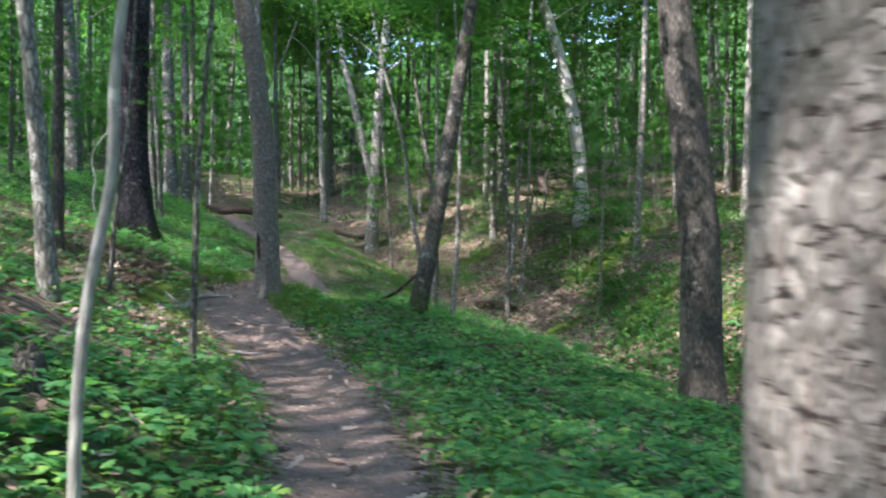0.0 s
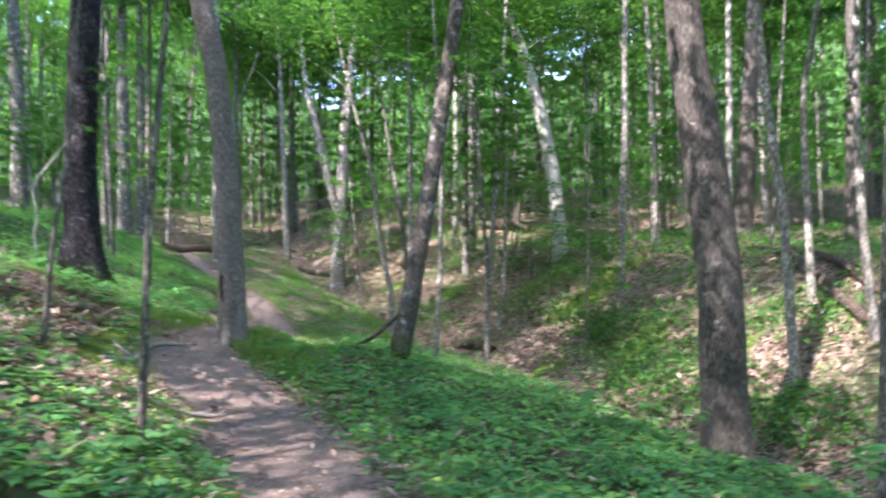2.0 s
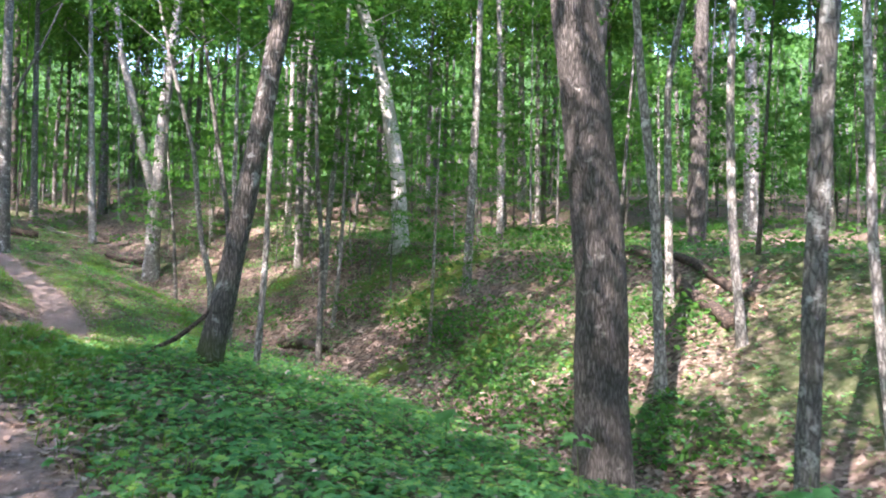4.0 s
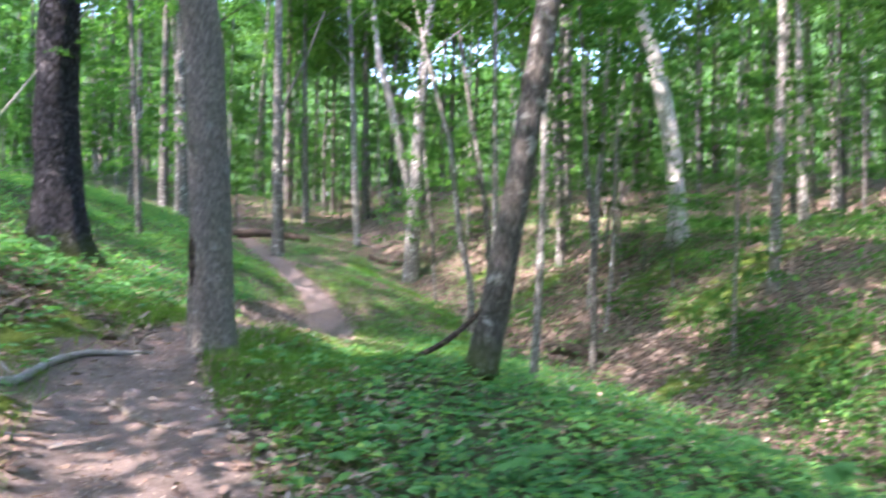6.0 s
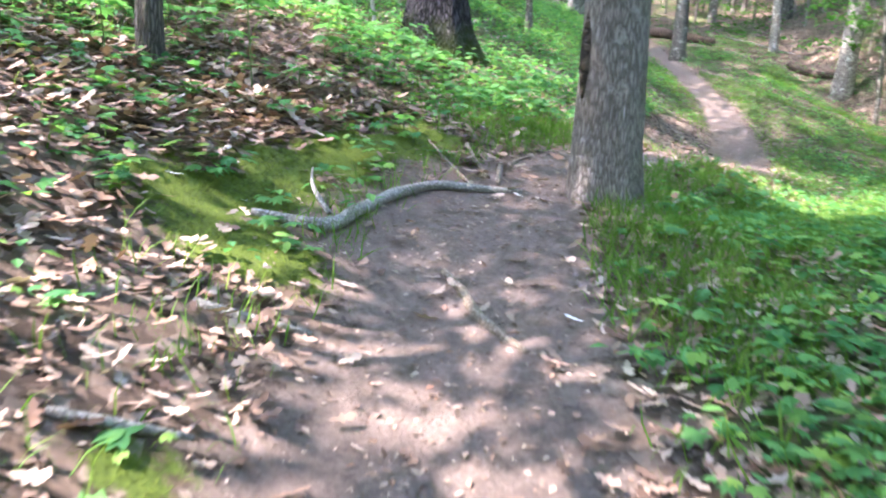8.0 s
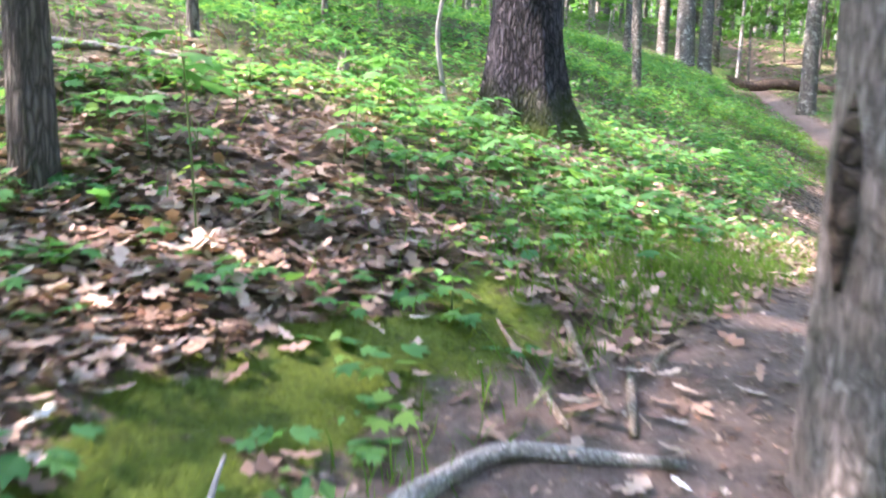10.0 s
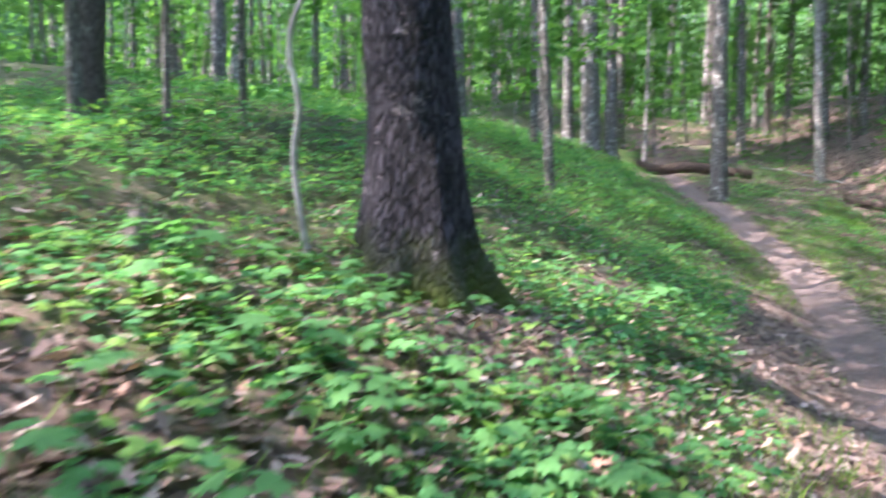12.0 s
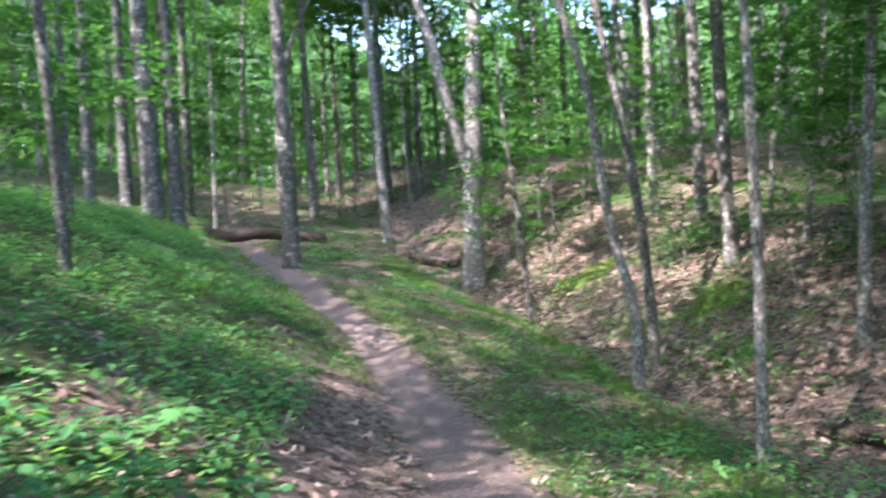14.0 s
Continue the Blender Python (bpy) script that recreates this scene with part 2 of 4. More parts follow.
GULLY_X = ([-30, -10, 0, 11, 20, 25, 30, 40, 50, 80], [14, 10, 8, 5.5, 3.3, 1.7, -0.2, -3.6, -8, -18])
GULLY_Z = ([-30, -10, 0, 11, 20, 25, 30, 40, 50, 80, 120], [-1.8, -1.6, -1.5, -1.3, -1.25, -1.1, -0.75, 0.6, 3.9, 8, 12])
BANK = ([0, 9, 12.5, 18, 23, 28, 34, 45, 60], [0.45, 0.45, 0.33, 0.31, 0.5, 0.5, 0.4, 0.36, 0.2])
RNG = np.random.default_rng(7)


def along(y, knots):
    y = np.asarray(y, float)
    return sum(np.interp(y + o, *knots) for o in (-1.2, -0.6, 0, 0.6, 1.2)) / 5


def ripple(x, y):
    """Small humps and hollows of the forest floor."""
    return (0.035 * np.sin(1.7 * x + 0.6 * y + 1.0) * np.sin(1.3 * y - 0.5 * x) + 0.02 * np.sin(4.1 * x - 2.3 * y) * np.sin(3.7 * y + 1.1 * x)
            + 0.009 * np.sin(9.3 * x + 5.1 * y) * np.sin(8.7 * y - 4.3 * x))


def height(x, y):
    x, y = np.asarray(x, float), np.asarray(y, float)
    px, pz, gx, gz, bank, half = (along(y, k) for k in (PATH_X, PATH_Z, GULLY_X, GULLY_Z, BANK, PATH_HALF))
    u = x - px
    l = np.maximum(-u - 0.45, 0)
    left = bank * np.where(l < 7, l, 7 + (l - 7) * 0.35) * (1 - 0.35 * np.exp(-l / 0.8))
    span = np.maximum(gx - px - 0.5, 1.0)
    t = np.clip((u - 0.5) / span, 0, 1)
    right = (gz - pz) * t ** np.interp(y, [15, 24, 40], [1.1, 1.35, 1.4])
    r = np.maximum(x - gx, 0)
    hill = np.interp(y, [32, 44], [1, 0.6]) * (np.where(r < 0.6, r * r / 1.2 * 0.55, 0.165 + 0.55 * (np.minimum(r, 6.2) - 0.6)) + np.minimum(np.maximum(r - 6.2, 0), 80) * 0.07)
    off = np.clip(np.abs(u) / half - 0.7, 0.25, 1.6)
    saddle = 0.32 * np.exp(-((u - 1.3) / 0.85) ** 2) * np.interp(y, [13.8, 15.4, 22, 25], [0, 1, 1, 0])
    return pz + np.where(u < 0, left, right + hill) + ripple(x, y) * off - 0.035 * np.exp(-(u / (half * 0.7)) ** 2) - saddle


def offset(x, y):
    return np.asarray(x, float) - along(y, PATH_X)


MOSS_SPOTS = [(-4.52, 11.75, 0.45, 0.55), (-4.64, 12.6, 0.36, 0.5), (-4.72, 13.35, 0.38, 0.45), (-4.58, 14.1, 0.32, 0.45), (-3.1, 10.2, 0.22, 0.16), (-2.62, 9.78, 0.42, 0.17), (-3.15, 9.5, 0.3, 0.25), (-3.95, 11.6, 0.4, 0.3), (-7.7, 17.9, 0.5, 0.4),
              (-0.6, 15.5, 0.4, 0.4), (5.0, 25.5, 1.2, 1.0), (4.6, 29.0, 1.4, 1.2), (5.5, 20.5, 1.0, 0.8), (3.4, 22.0, 0.8, 0.7), (6.8, 26.5, 1.0, 0.9), (7.2, 31.5, 1.5, 1.2), (1.5, 33.0, 1.0, 0.9), (-0.5, 38.5, 1.4, 1.0), (3.2, 19.0, 0.7, 0.6), (6.5, 17.5, 0.8, 0.6)]


def mossy(x, y):
    patch = 0.85 + 0.3 * np.sin(7.3 * x + 2 * y) * np.sin(6.1 * y - 1.3 * x) + 0.25 * np.sin(17 * x - 5 * y) * np.sin(15 * y + 3 * x)
    return np.clip(patch * sum(np.exp(-((x - a) / c) ** 2 - ((y - b) / d) ** 2) for a, b, c, d in MOSS_SPOTS), 0.0, 1.0)


def swept(x, y):
    """Bare earth round the bent branch."""
    return 0.93 * np.exp(-((x + 4.05) / 0.5) ** 4 - ((y - 12.7) / 1.15) ** 4)


def trodden(x, y):
    u = offset(x, y)
    half = along(y, PATH_HALF)
    wander = 0.16 * np.sin(1.9 * y + 1) + 0.1 * np.sin(4.3 * y)
    return np.clip(0.75 * swept(x, y) + 1.15 - np.abs(u + 0.15 * wander) / (half * (1 + 0.35 * wander)) * 0.65, 0, 1)


def lushness(x, y):
    """How thickly green plants cover the floor, from 0 to 1."""
    u = offset(x, y)
    half = along(y, PATH_HALF)
    gx = along(y, GULLY_X)
    left = np.interp(y, [0, 9, 11, 16, 20, 60], [0.95, 0.9, 0.45, 0.7, 0.95, 0.9])
    right = np.interp(y, [0, 3, 14, 18, 26, 60], [0.9, 1.0, 1.0, 0.85, 0.75, 0.65])
    margin = np.where(u < 0, np.interp(y, [13, 15, 20, 22, 27, 29], [0, 0.5, 0.7, 1.45, 1.35, 0.1]), np.interp(y, [16, 18, 22, 25], [0, 0.35, 0.35, 0]))
    clear = np.clip((np.abs(u) - margin - half * 0.95) / 0.35, 0, 1)
    wet = np.clip(np.abs(x - gx) / 1.2, 0.1, 1)
    slope = np.where(x > gx + 0.5, np.where(y < 21, 0.75, 0.6) + 0.35 * np.sin(0.9 * x + 0.5 * y) * np.sin(0.7 * y), 1.0)
    bare = (1 - 0.95 * np.exp(-((x + 4.8) / 0.95) ** 2 - ((y - 12.8) / 1.2) ** 2)) * (1 - 0.85 * np.exp(-((x + 3.9) / 1.0) ** 2 - ((y - 10.8) / 1.3) ** 2)) * (1 - 0.8 * np.exp(-((x + 4.3) / 0.9) ** 2 - ((y - 14.6) / 0.9) ** 2))
    bare = bare * (1 - 0.85 * np.exp(-((x + 2.6) / 0.8) ** 2 - ((y - 13.3) / 0.9) ** 2)) * np.where((u > 0) & (y < 16), 0.35 + 0.65 * np.clip((u - half - 0.2) / 0.7, 0, 1), 1)
    bare = bare * (1 - 0.85 * np.exp(-((x + 3.2) / 0.75) ** 2 - ((y - 9.3) / 0.9) ** 2))
    bare = bare * (1 - 0.7 * np.exp(-((x + 6.9) / 0.8) ** 2 - ((y - 18.1) / 0.7) ** 2))
    patchy = np.clip(0.75 + 0.5 * np.sin(1.3 * x + 0.9 * y) * np.sin(0.8 * y - 1.1 * x + 2) + 0.25 * np.sin(3.1 * x) * np.sin(2.7 * y), 0.08, 1)
    patchy = np.where((u > 0) & (y < 16), np.maximum(patchy, 0.75), np.where((u < -3.5) & (y > 13), np.maximum(patchy, 0.75), patchy))
    return clear * np.where(u < 0, left, right) * wet * slope * bare * patchy


# ---- builders ----


def thing(name, at, label, category, group=""):
    return tagged_at(new(name), at, label, category, group)


def tagged_at(ob, at, label, category, group):
    ob.location = at
    return tagged(ob, label, category, group)


def part(name, mesh, material, parent, label=""):
    if isinstance(mesh, bmesh.types.BMesh):
        made = bpy.data.meshes.new(name)
        mesh.to_mesh(made)
        mesh.free()
        mesh = made
    if material and not mesh.materials:
        mesh.materials.append(material)
    ob = new(name, mesh)
    ob.parent = parent
    if label:
        tagged(ob, label)
    return ob


def mesh_from(name, verts, faces, smooth=False):
    """A mesh from an array of places and one of equal-sided faces."""
    mesh = bpy.data.meshes.new(name)
    verts, faces = np.asarray(verts, np.float32), np.asarray(faces, np.int32)
    n, k = faces.shape
    mesh.vertices.add(len(verts))
    mesh.vertices.foreach_set("co", verts.ravel())
    mesh.loops.add(n * k)
    mesh.loops.foreach_set("vertex_index", faces.ravel())
    mesh.polygons.add(n)
    mesh.polygons.foreach_set("loop_start", np.arange(n, dtype=np.int32) * k)
    mesh.polygons.foreach_set("use_smooth", np.full(n, smooth))
    mesh.update(calc_edges=True)
    return mesh


def turns(yaw, pitch, roll):
    """Rotation matrices for arrays of angles."""
    cy, sy, cp, sp, cr, sr = np.cos(yaw), np.sin(yaw), np.cos(pitch), np.sin(pitch), np.cos(roll), np.sin(roll)
    o, i = np.zeros_like(yaw), np.ones_like(yaw)
    z = np.stack([cy, -sy, o, sy, cy, o, o, o, i], -1).reshape(-1, 3, 3)
    x = np.stack([i, o, o, o, cp, -sp, o, sp, cp], -1).reshape(-1, 3, 3)
    y = np.stack([cr, o, sr, o, i, o, -sr, o, cr], -1).reshape(-1, 3, 3)
    return z @ x @ y


def scattered(name, shape, places, rotations, sizes, smooth=False):
    """One mesh of many copies of a small shape."""
    sv, sf = np.asarray(shape[0], float), np.asarray(shape[1])
    n = len(places)
    verts = np.einsum("nij,kj->nki", rotations, sv) * np.asarray(sizes).reshape(n, 1, -1) + np.asarray(places)[:, None, :]
    faces = sf[None] + (np.arange(n) * len(sv))[:, None, None]
    return mesh_from(name, verts.reshape(-1, 3), faces.reshape(-1, sf.shape[1]), smooth)


def fan(outline, centre, cup):
    verts = [(*centre, 0)] + [(x, y, cup * (x * x + (y - centre[1]) ** 2)) for x, y in outline]
    return verts, [(0, i + 1, (i + 1) % len(outline) + 1) for i in range(len(outline))]


OVAL = ([(0, 0, 0), (0.3, 0.45, 0.07), (0, 1, -0.08), (-0.3, 0.45, 0.07)], [(0, 1, 2), (0, 2, 3)])
LOBED = fan([(0, 0), (0.3, 0.06), (0.55, 0.3), (0.3, 0.42), (0.42, 0.78), (0.14, 0.68), (0, 1.05), (-0.14, 0.68), (-0.42, 0.78), (-0.3, 0.42), (-0.55, 0.3), (-0.3, 0.06)], (0, 0.38), -0.25)
OAKLEAF = fan([(0, 0), (0.13, 0.25), (0.08, 0.36), (0.26, 0.52), (0.12, 0.6), (0.24, 0.82), (0, 1.05), (-0.22, 0.85), (-0.11, 0.62), (-0.27, 0.5), (-0.08, 0.36), (-0.13, 0.22)], (0, 0.55), 0.22)
BLADE = ([(-0.02, 0, 0), (0.02, 0, 0), (-0.016, 0.12, 0.5), (0.016, 0.12, 0.5), (0, 0.42, 0.92)], [(0, 1, 3), (0, 3, 2), (2, 3, 4)])


def tube(points, radii, sides=12, step=0.35, flare=0.0, flare_height=0.35, lobes=5, furrows=0.0, lumps=0.0, seed=0, close=True):
    """A tapered limb through the points: smooth spline, swelling foot, furrowed surface."""
    p = np.asarray(points, float)
    cuts = np.r_[0, np.cumsum(np.linalg.norm(np.diff(p, axis=0), axis=1))]
    n = max(int(cuts[-1] / step), 3)
    s = np.linspace(0, cuts[-1], n + 1)
    c = np.stack([np.interp(s, cuts, p[:, i]) for i in range(3)], -1)
    for _ in range(max(2, int(0.5 / step))):
        c[1:-1] = (c[:-2] + 2 * c[1:-1] + c[2:]) / 4
    r = np.interp(s, cuts, radii)
    d = np.gradient(c, axis=0)
    d /= np.linalg.norm(d, axis=1)[:, None]
    ref = np.array([0, 1.0, 0]) if abs(d[0, 1]) < 0.8 else np.array([1.0, 0, 0])
    a = np.cross(ref, d)
    a /= np.linalg.norm(a, axis=1)[:, None]
    b = np.cross(d, a)
    th = np.linspace(0, 2 * np.pi, sides, endpoint=False)
    swell = flare * np.exp(-s / flare_height)
    rr = r[:, None] * (1 + swell[:, None] * (0.75 + 0.45 * np.cos(lobes * th + seed)[None] + 0.25 * np.cos((lobes - 2) * th + 2 * seed)[None]))
    if furrows:
        k = sides // 3
        drift = 1.3 * np.sin(s * 2.1 + seed) + 0.8 * np.sin(s * 5.3)
        groove = np.abs(np.sin(0.5 * k * th[None] + drift[:, None] * 0.6 + 0.7 * np.sin(3 * th[None] + s[:, None] * 3)))
        rr *= 1 + furrows * (groove - 0.6)
    if lumps:
        rr *= 1 + lumps * (np.sin(2 * th[None] + s[:, None] * 1.7 + seed) * np.sin(s[:, None] * 2.9 + seed) + 0.5 * np.sin(3 * th[None] - s[:, None] * 4.1))
    ring = c[:, None] + rr[..., None] * (np.cos(th)[None, :, None] * a[:, None] + np.sin(th)[None, :, None] * b[:, None])
    verts = ring.reshape(-1, 3)
    i, j = np.meshgrid(np.arange(n), np.arange(sides), indexing="ij")
    q = np.stack([i * sides + j, i * sides + (j + 1) % sides, (i + 1) * sides + (j + 1) % sides, (i + 1) * sides + j], -1).reshape(-1, 4)
    if close:
        m = len(verts)
        verts = np.vstack([verts, c[0], c[-1]])
        j = np.arange(sides)
        k = (j + 1) % sides
        last = n * sides
        q = np.vstack([q, np.stack([k, j, np.full(sides, m), np.full(sides, m)], -1), np.stack([last + j, last + k, np.full(sides, m + 1), np.full(sides, m + 1)], -1)])
        quads, tris = q[:-2 * sides], q[-2 * sides:, :3]
        return solid(verts, quads, tris)
    return mesh_from("limb", verts, q, True)


def solid(verts, quads, tris):
    mesh = bpy.data.meshes.new("limb")
    mesh.from_pydata([tuple(v) for v in verts.tolist()], [], quads.tolist() + tris.tolist())
    mesh.polygons.foreach_set("use_smooth", np.full(len(mesh.polygons), True))
    return mesh


def crown_mesh(name, rng, clumps, leaves, spread, size, flat=0.6, shape=OVAL):
    """Leaves in many small clumps, thicker towards the outside, with gaps between."""
    d = rng.normal(size=(clumps, 3))
    d /= np.linalg.norm(d, axis=1)[:, None]
    centres = d * (rng.uniform(0.35, 1.0, (clumps, 1)) ** 0.6) * spread
    at = np.repeat(centres, leaves, 0) + rng.normal(size=(clumps * leaves, 3)) * np.array([0.55, 0.55, 0.22])
    n = len(at)
    rot = turns(rng.uniform(0, 6.3, n), rng.normal(-0.25, flat, n), rng.normal(0, flat, n))
    return scattered(name, shape, at, rot, rng.uniform(0.7, 1.3, n) * size)


def spray_mesh(name, rng, sprays, leaves, height_, size, reach):
    """The flat leaf sprays of a young tree, one above another."""
    at = []
    for i in range(sprays):
        z = height_ * (0.2 + 0.82 * (i + rng.uniform()) / sprays)
        a = rng.uniform(0, 6.3)
        r = reach * (1.1 - 0.6 * z / height_)
        along_ = rng.uniform(0.15, 1, leaves) * r
        side = rng.normal(0, 0.25, leaves) * along_
        at.append(np.stack([along_ * math.cos(a) - side * math.sin(a), along_ * math.sin(a) + side * math.cos(a), z + 0.18 * along_ - 0.1 * along_ ** 2 + rng.normal(0, 0.05, leaves)], -1))
    at = np.vstack(at)
    n = len(at)
    return scattered(name, OVAL, at, turns(rng.uniform(0, 6.3, n), rng.normal(-0.15, 0.3, n), rng.normal(0, 0.3, n)), rng.uniform(0.7, 1.3, n) * size)


def ready(mesh, material):
    mesh.materials.append(material)
    return mesh


CROWNS = [ready(crown_mesh("crown", np.random.default_rng(20 + i), 58, 40, (3.9, 3.9, 3.0), 0.235), CANOPY) for i in range(4)]
SPRAYS = [ready(spray_mesh("crown", np.random.default_rng(40 + i), 24, 72, 7.0, 0.15, 1.9), UNDERSTORY) for i in range(4)]
TREES = []


def upward(points, top):
    """Carries a trunk on from its last seen point, straightening, to the height of its top."""
    p = [Vector(q) for q in points]
    lean = (p[-1] - p[-2])
    lean = lean / max(lean.z, 0.2)
    while p[-1].z < top - 0.5:
        lean = Vector((lean.x * 0.85, lean.y * 0.85, 1))
        p.append(p[-1] + lean * min(2.5, top - p[-1].z))
    return p


def tree(points, radius, material, label, rng_seed, tall=17.0, name="tree", limbs=5, crowns=2, fine=False, flare=0.5, group="woodland trees", crown_low=0.55, forks=(), sink=0.25, lumps=0.03, flare_height=0.35):
    """A tree on its measured trunk line: trunk, limbs and a crown of leaf clumps."""
    rng = np.random.default_rng(rng_seed)
    x, y = points[0][:2]
    z = float(height(x, y))
    foot = Vector((x, y, z))
    base = thing(name, foot, label, "tree", group)
    line = upward([(x, y, min(z, points[0][2]) - 0.0)] + list(points[1:]), z + tall)
    rel = [q - foot for q in line]
    rel[0].z = -sink
    h = rel[-1].z
    radii = [radius * max(0.22, (1 - 0.75 * max(q.z, 0) / h)) for q in rel]
    if fine:
        mesh = tube(rel, radii, 54, 0.06, flare, flare_height, 5, 0.03, lumps, rng_seed)
    else:
        mesh = tube(rel, radii, 11, 0.38, flare, 0.3, 4, 0.0, lumps * 2, rng_seed)
    part("trunk", mesh, material, base)
    zs = [q.z for q in rel]
    for fork_points, fork_radius in forks:
        fork = [Vector(q) - foot for q in fork_points]
        part("limb", tube(fork, [fork_radius * (1 - 0.6 * i / len(fork)) for i in range(len(fork))], 12, 0.22, 0.3, 0.4, 3, 0, 0.04, rng_seed), material, base)
    ends = [Vector((float(np.interp(h * 0.97, zs, [q.x for q in rel])), float(np.interp(h * 0.97, zs, [q.y for q in rel])), h * 0.97))]
    for i in range(limbs):
        at = h * (crown_low + (0.92 - crown_low) * (i + rng.uniform(0.1, 0.9)) / limbs)
        root = Vector([float(np.interp(at, zs, [q[k] for q in rel])) for k in range(3)])
        a, reach = i * 2.4 + rng.uniform(0, 1), rng.uniform(0.14, 0.24) * h
        mid = root + Vector((math.cos(a) * reach * 0.5, math.sin(a) * reach * 0.5, reach * 0.45))
        end = root + Vector((math.cos(a) * reach, math.sin(a) * reach, reach * 0.75))
        lr = radius * 0.34 * (1 - 0.6 * at / h)
        part("limb", tube([root, mid, end], [lr, lr * 0.6, lr * 0.2], 6, 0.4), material, base)
        ends.append(end)
    scale = (h / 17) ** 0.6
    for i in range(crowns):
        ob = part("crown", CROWNS[(rng_seed + i) % 4], None, base)
        centre = sum(ends[i::crowns], Vector()) / len(ends[i::crowns])
        ob.location = centre + Vector((0, 0, 0.4))
        ob.rotation_euler = (rng.uniform(-0.2, 0.2), rng.uniform(-0.2, 0.2), rng.uniform(0, 6.3))
        k = rng.uniform(0.85, 1.1) * scale
        ob.scale = (k, k, k * 0.85)
    TREES.append((x, y))
    return base


def sapling(points, radius, material, label, rng_seed, tall=8.0, leaves=True, group="young trees", lift=0.0, spread=1.0):
    """A slender young tree with flat sprays of leaves."""
    rng = np.random.default_rng(rng_seed)
    x, y = points[0][:2]
    z = float(height(x, y))
    foot = Vector((x, y, z))
    base = thing("sapling", foot, label, "tree", group)
    rel = [q - foot for q in upward(points, z + tall)]
    rel[0].z = -0.12
    h = rel[-1].z
    part("trunk", tube(rel, [radius * max(0.18, 1 - 0.8 * max(q.z, 0) / h) for q in rel], 8, 0.25 if rng_seed > 199 else 0.1, 0.35, 0.15, 3, 0, 0.05, rng_seed), material, base)
    if leaves:
        ob = part("crown", SPRAYS[rng_seed % 4], None, base)
        ob.location = (rel[-1].x * 0.6, rel[-1].y * 0.6, lift)
        ob.rotation_euler = (0, 0, rng.uniform(0, 6.3))
        k = h / 7.2
        ob.scale = (min(k, 1.2) * spread, min(k, 1.2) * spread, k * (1 - lift / h))
    TREES.append((x, y))
    return base


# ---- the ground ----


def axis(lo, hi, step, far):
    inner = np.arange(lo, hi + step / 2, step)
    out = [step]
    while sum(out) < far:
        out.append(out[-1] * 1.22)
    grow = np.cumsum(out)
    return np.r_[lo - grow[::-1], inner, hi + grow]


def ground():
    xs, ys = axis(-13, 13, 0.14, 700), axis(-2, 44, 0.14, 700)
    gx, gy = np.meshgrid(xs, ys)
    gz = height(gx, gy)
    verts = np.stack([gx, gy, gz], -1).reshape(-1, 3)
    i, j = np.meshgrid(np.arange(len(ys) - 1), np.arange(len(xs) - 1), indexing="ij")
    w = len(xs)
    faces = np.stack([i * w + j, i * w + j + 1, (i + 1) * w + j + 1, (i + 1) * w + j], -1).reshape(-1, 4)
    mesh = mesh_from("ground", verts, faces, True)
    for key, field in (("trodden", trodden), ("mossy", mossy), ("growth", lushness)):
        mesh.attributes.new(key, "FLOAT", "POINT").data.foreach_set("value", np.asarray(field(verts[:, 0].astype(float), verts[:, 1].astype(float)), np.float32))
    mesh.materials.append(SOIL)
    return tagged(new("ground", mesh), "sloping forest floor of leaf litter with a trodden earth path", "ground", kind="structure")


GROUND = ground()

# ---- the trees along the walk ----
tree([(0.70, 1.16, 0.0), (0.70, 1.17, 1.4), (0.71, 1.18, 3.0)], 0.245, BARK_CHERRY, "large tree beside the path with pale scaly plated bark", 1, 18, crowns=3, fine=True, flare=0.35, lumps=0.02)
tree([(-7.33, 18.52, 1.6), (-7.36, 18.5, 2.8), (-7.42, 18.48, 3.8), (-7.3, 18.3, 7.2)], 0.37, BARK_BLACK, "massive oak with blackened bark and a mossy flared foot", 2, 22, crowns=4, fine=True, flare=1.15, flare_height=0.5, lumps=0.035)
OAK = tree([(-3.06, 13.76, 0.45), (-3.09, 13.77, 1.13), (-3.12, 13.76, 2.0), (-3.2, 13.72, 3.4), (-3.4, 13.66, 5.0), (-3.7, 13.6, 6.24)], 0.208, BARK_OAK, "grey-brown furrowed tree on the path edge with a long bark scar", 3, 19, crowns=2, fine=True, flare=0.45, lumps=0.03)
tree([(4.16, 12.25, -1.0), (4.08, 12.22, 1.52), (3.89, 12.28, 3.34), (3.71, 12.32, 4.62), (3.65, 12.34, 5.3)], 0.34, BARK_RED, "thick brown oak with furrowed bark leaning on the gully slope", 4, 20, fine=True, flare=0.35, lumps=0.03, crowns=1)
tree([(-0.53, 15.6, 0.0), (-0.19, 15.61, 1.56), (0.07, 15.61, 3.15), (0.41, 15.61, 5.39), (0.6, 15.61, 6.69)], 0.185, BARK_MOSSY, "leaning dark tree with a green mossy foot", 5, 17, flare=0.55, crowns=3)
tree([(-3.7, 7.4, 0.86), (-3.82, 7.35, 2.35), (-3.92, 7.3, 3.55), (-3.97, 7.28, 4.0)], 0.085, BARK_PALE, "slim pale grey tree on the leafy bank", 6, 13, limbs=4, crowns=1)
tree([(5.55, 30.6, 2.5), (5.4, 30.7, 5.2), (4.94, 30.8, 7.7), (4.33, 30.9, 10.0), (3.6, 31.0, 12.0)], 0.31, BARK_WHITE, "pale smooth-barked tree leaning over the slope", 7, 18, limbs=4)
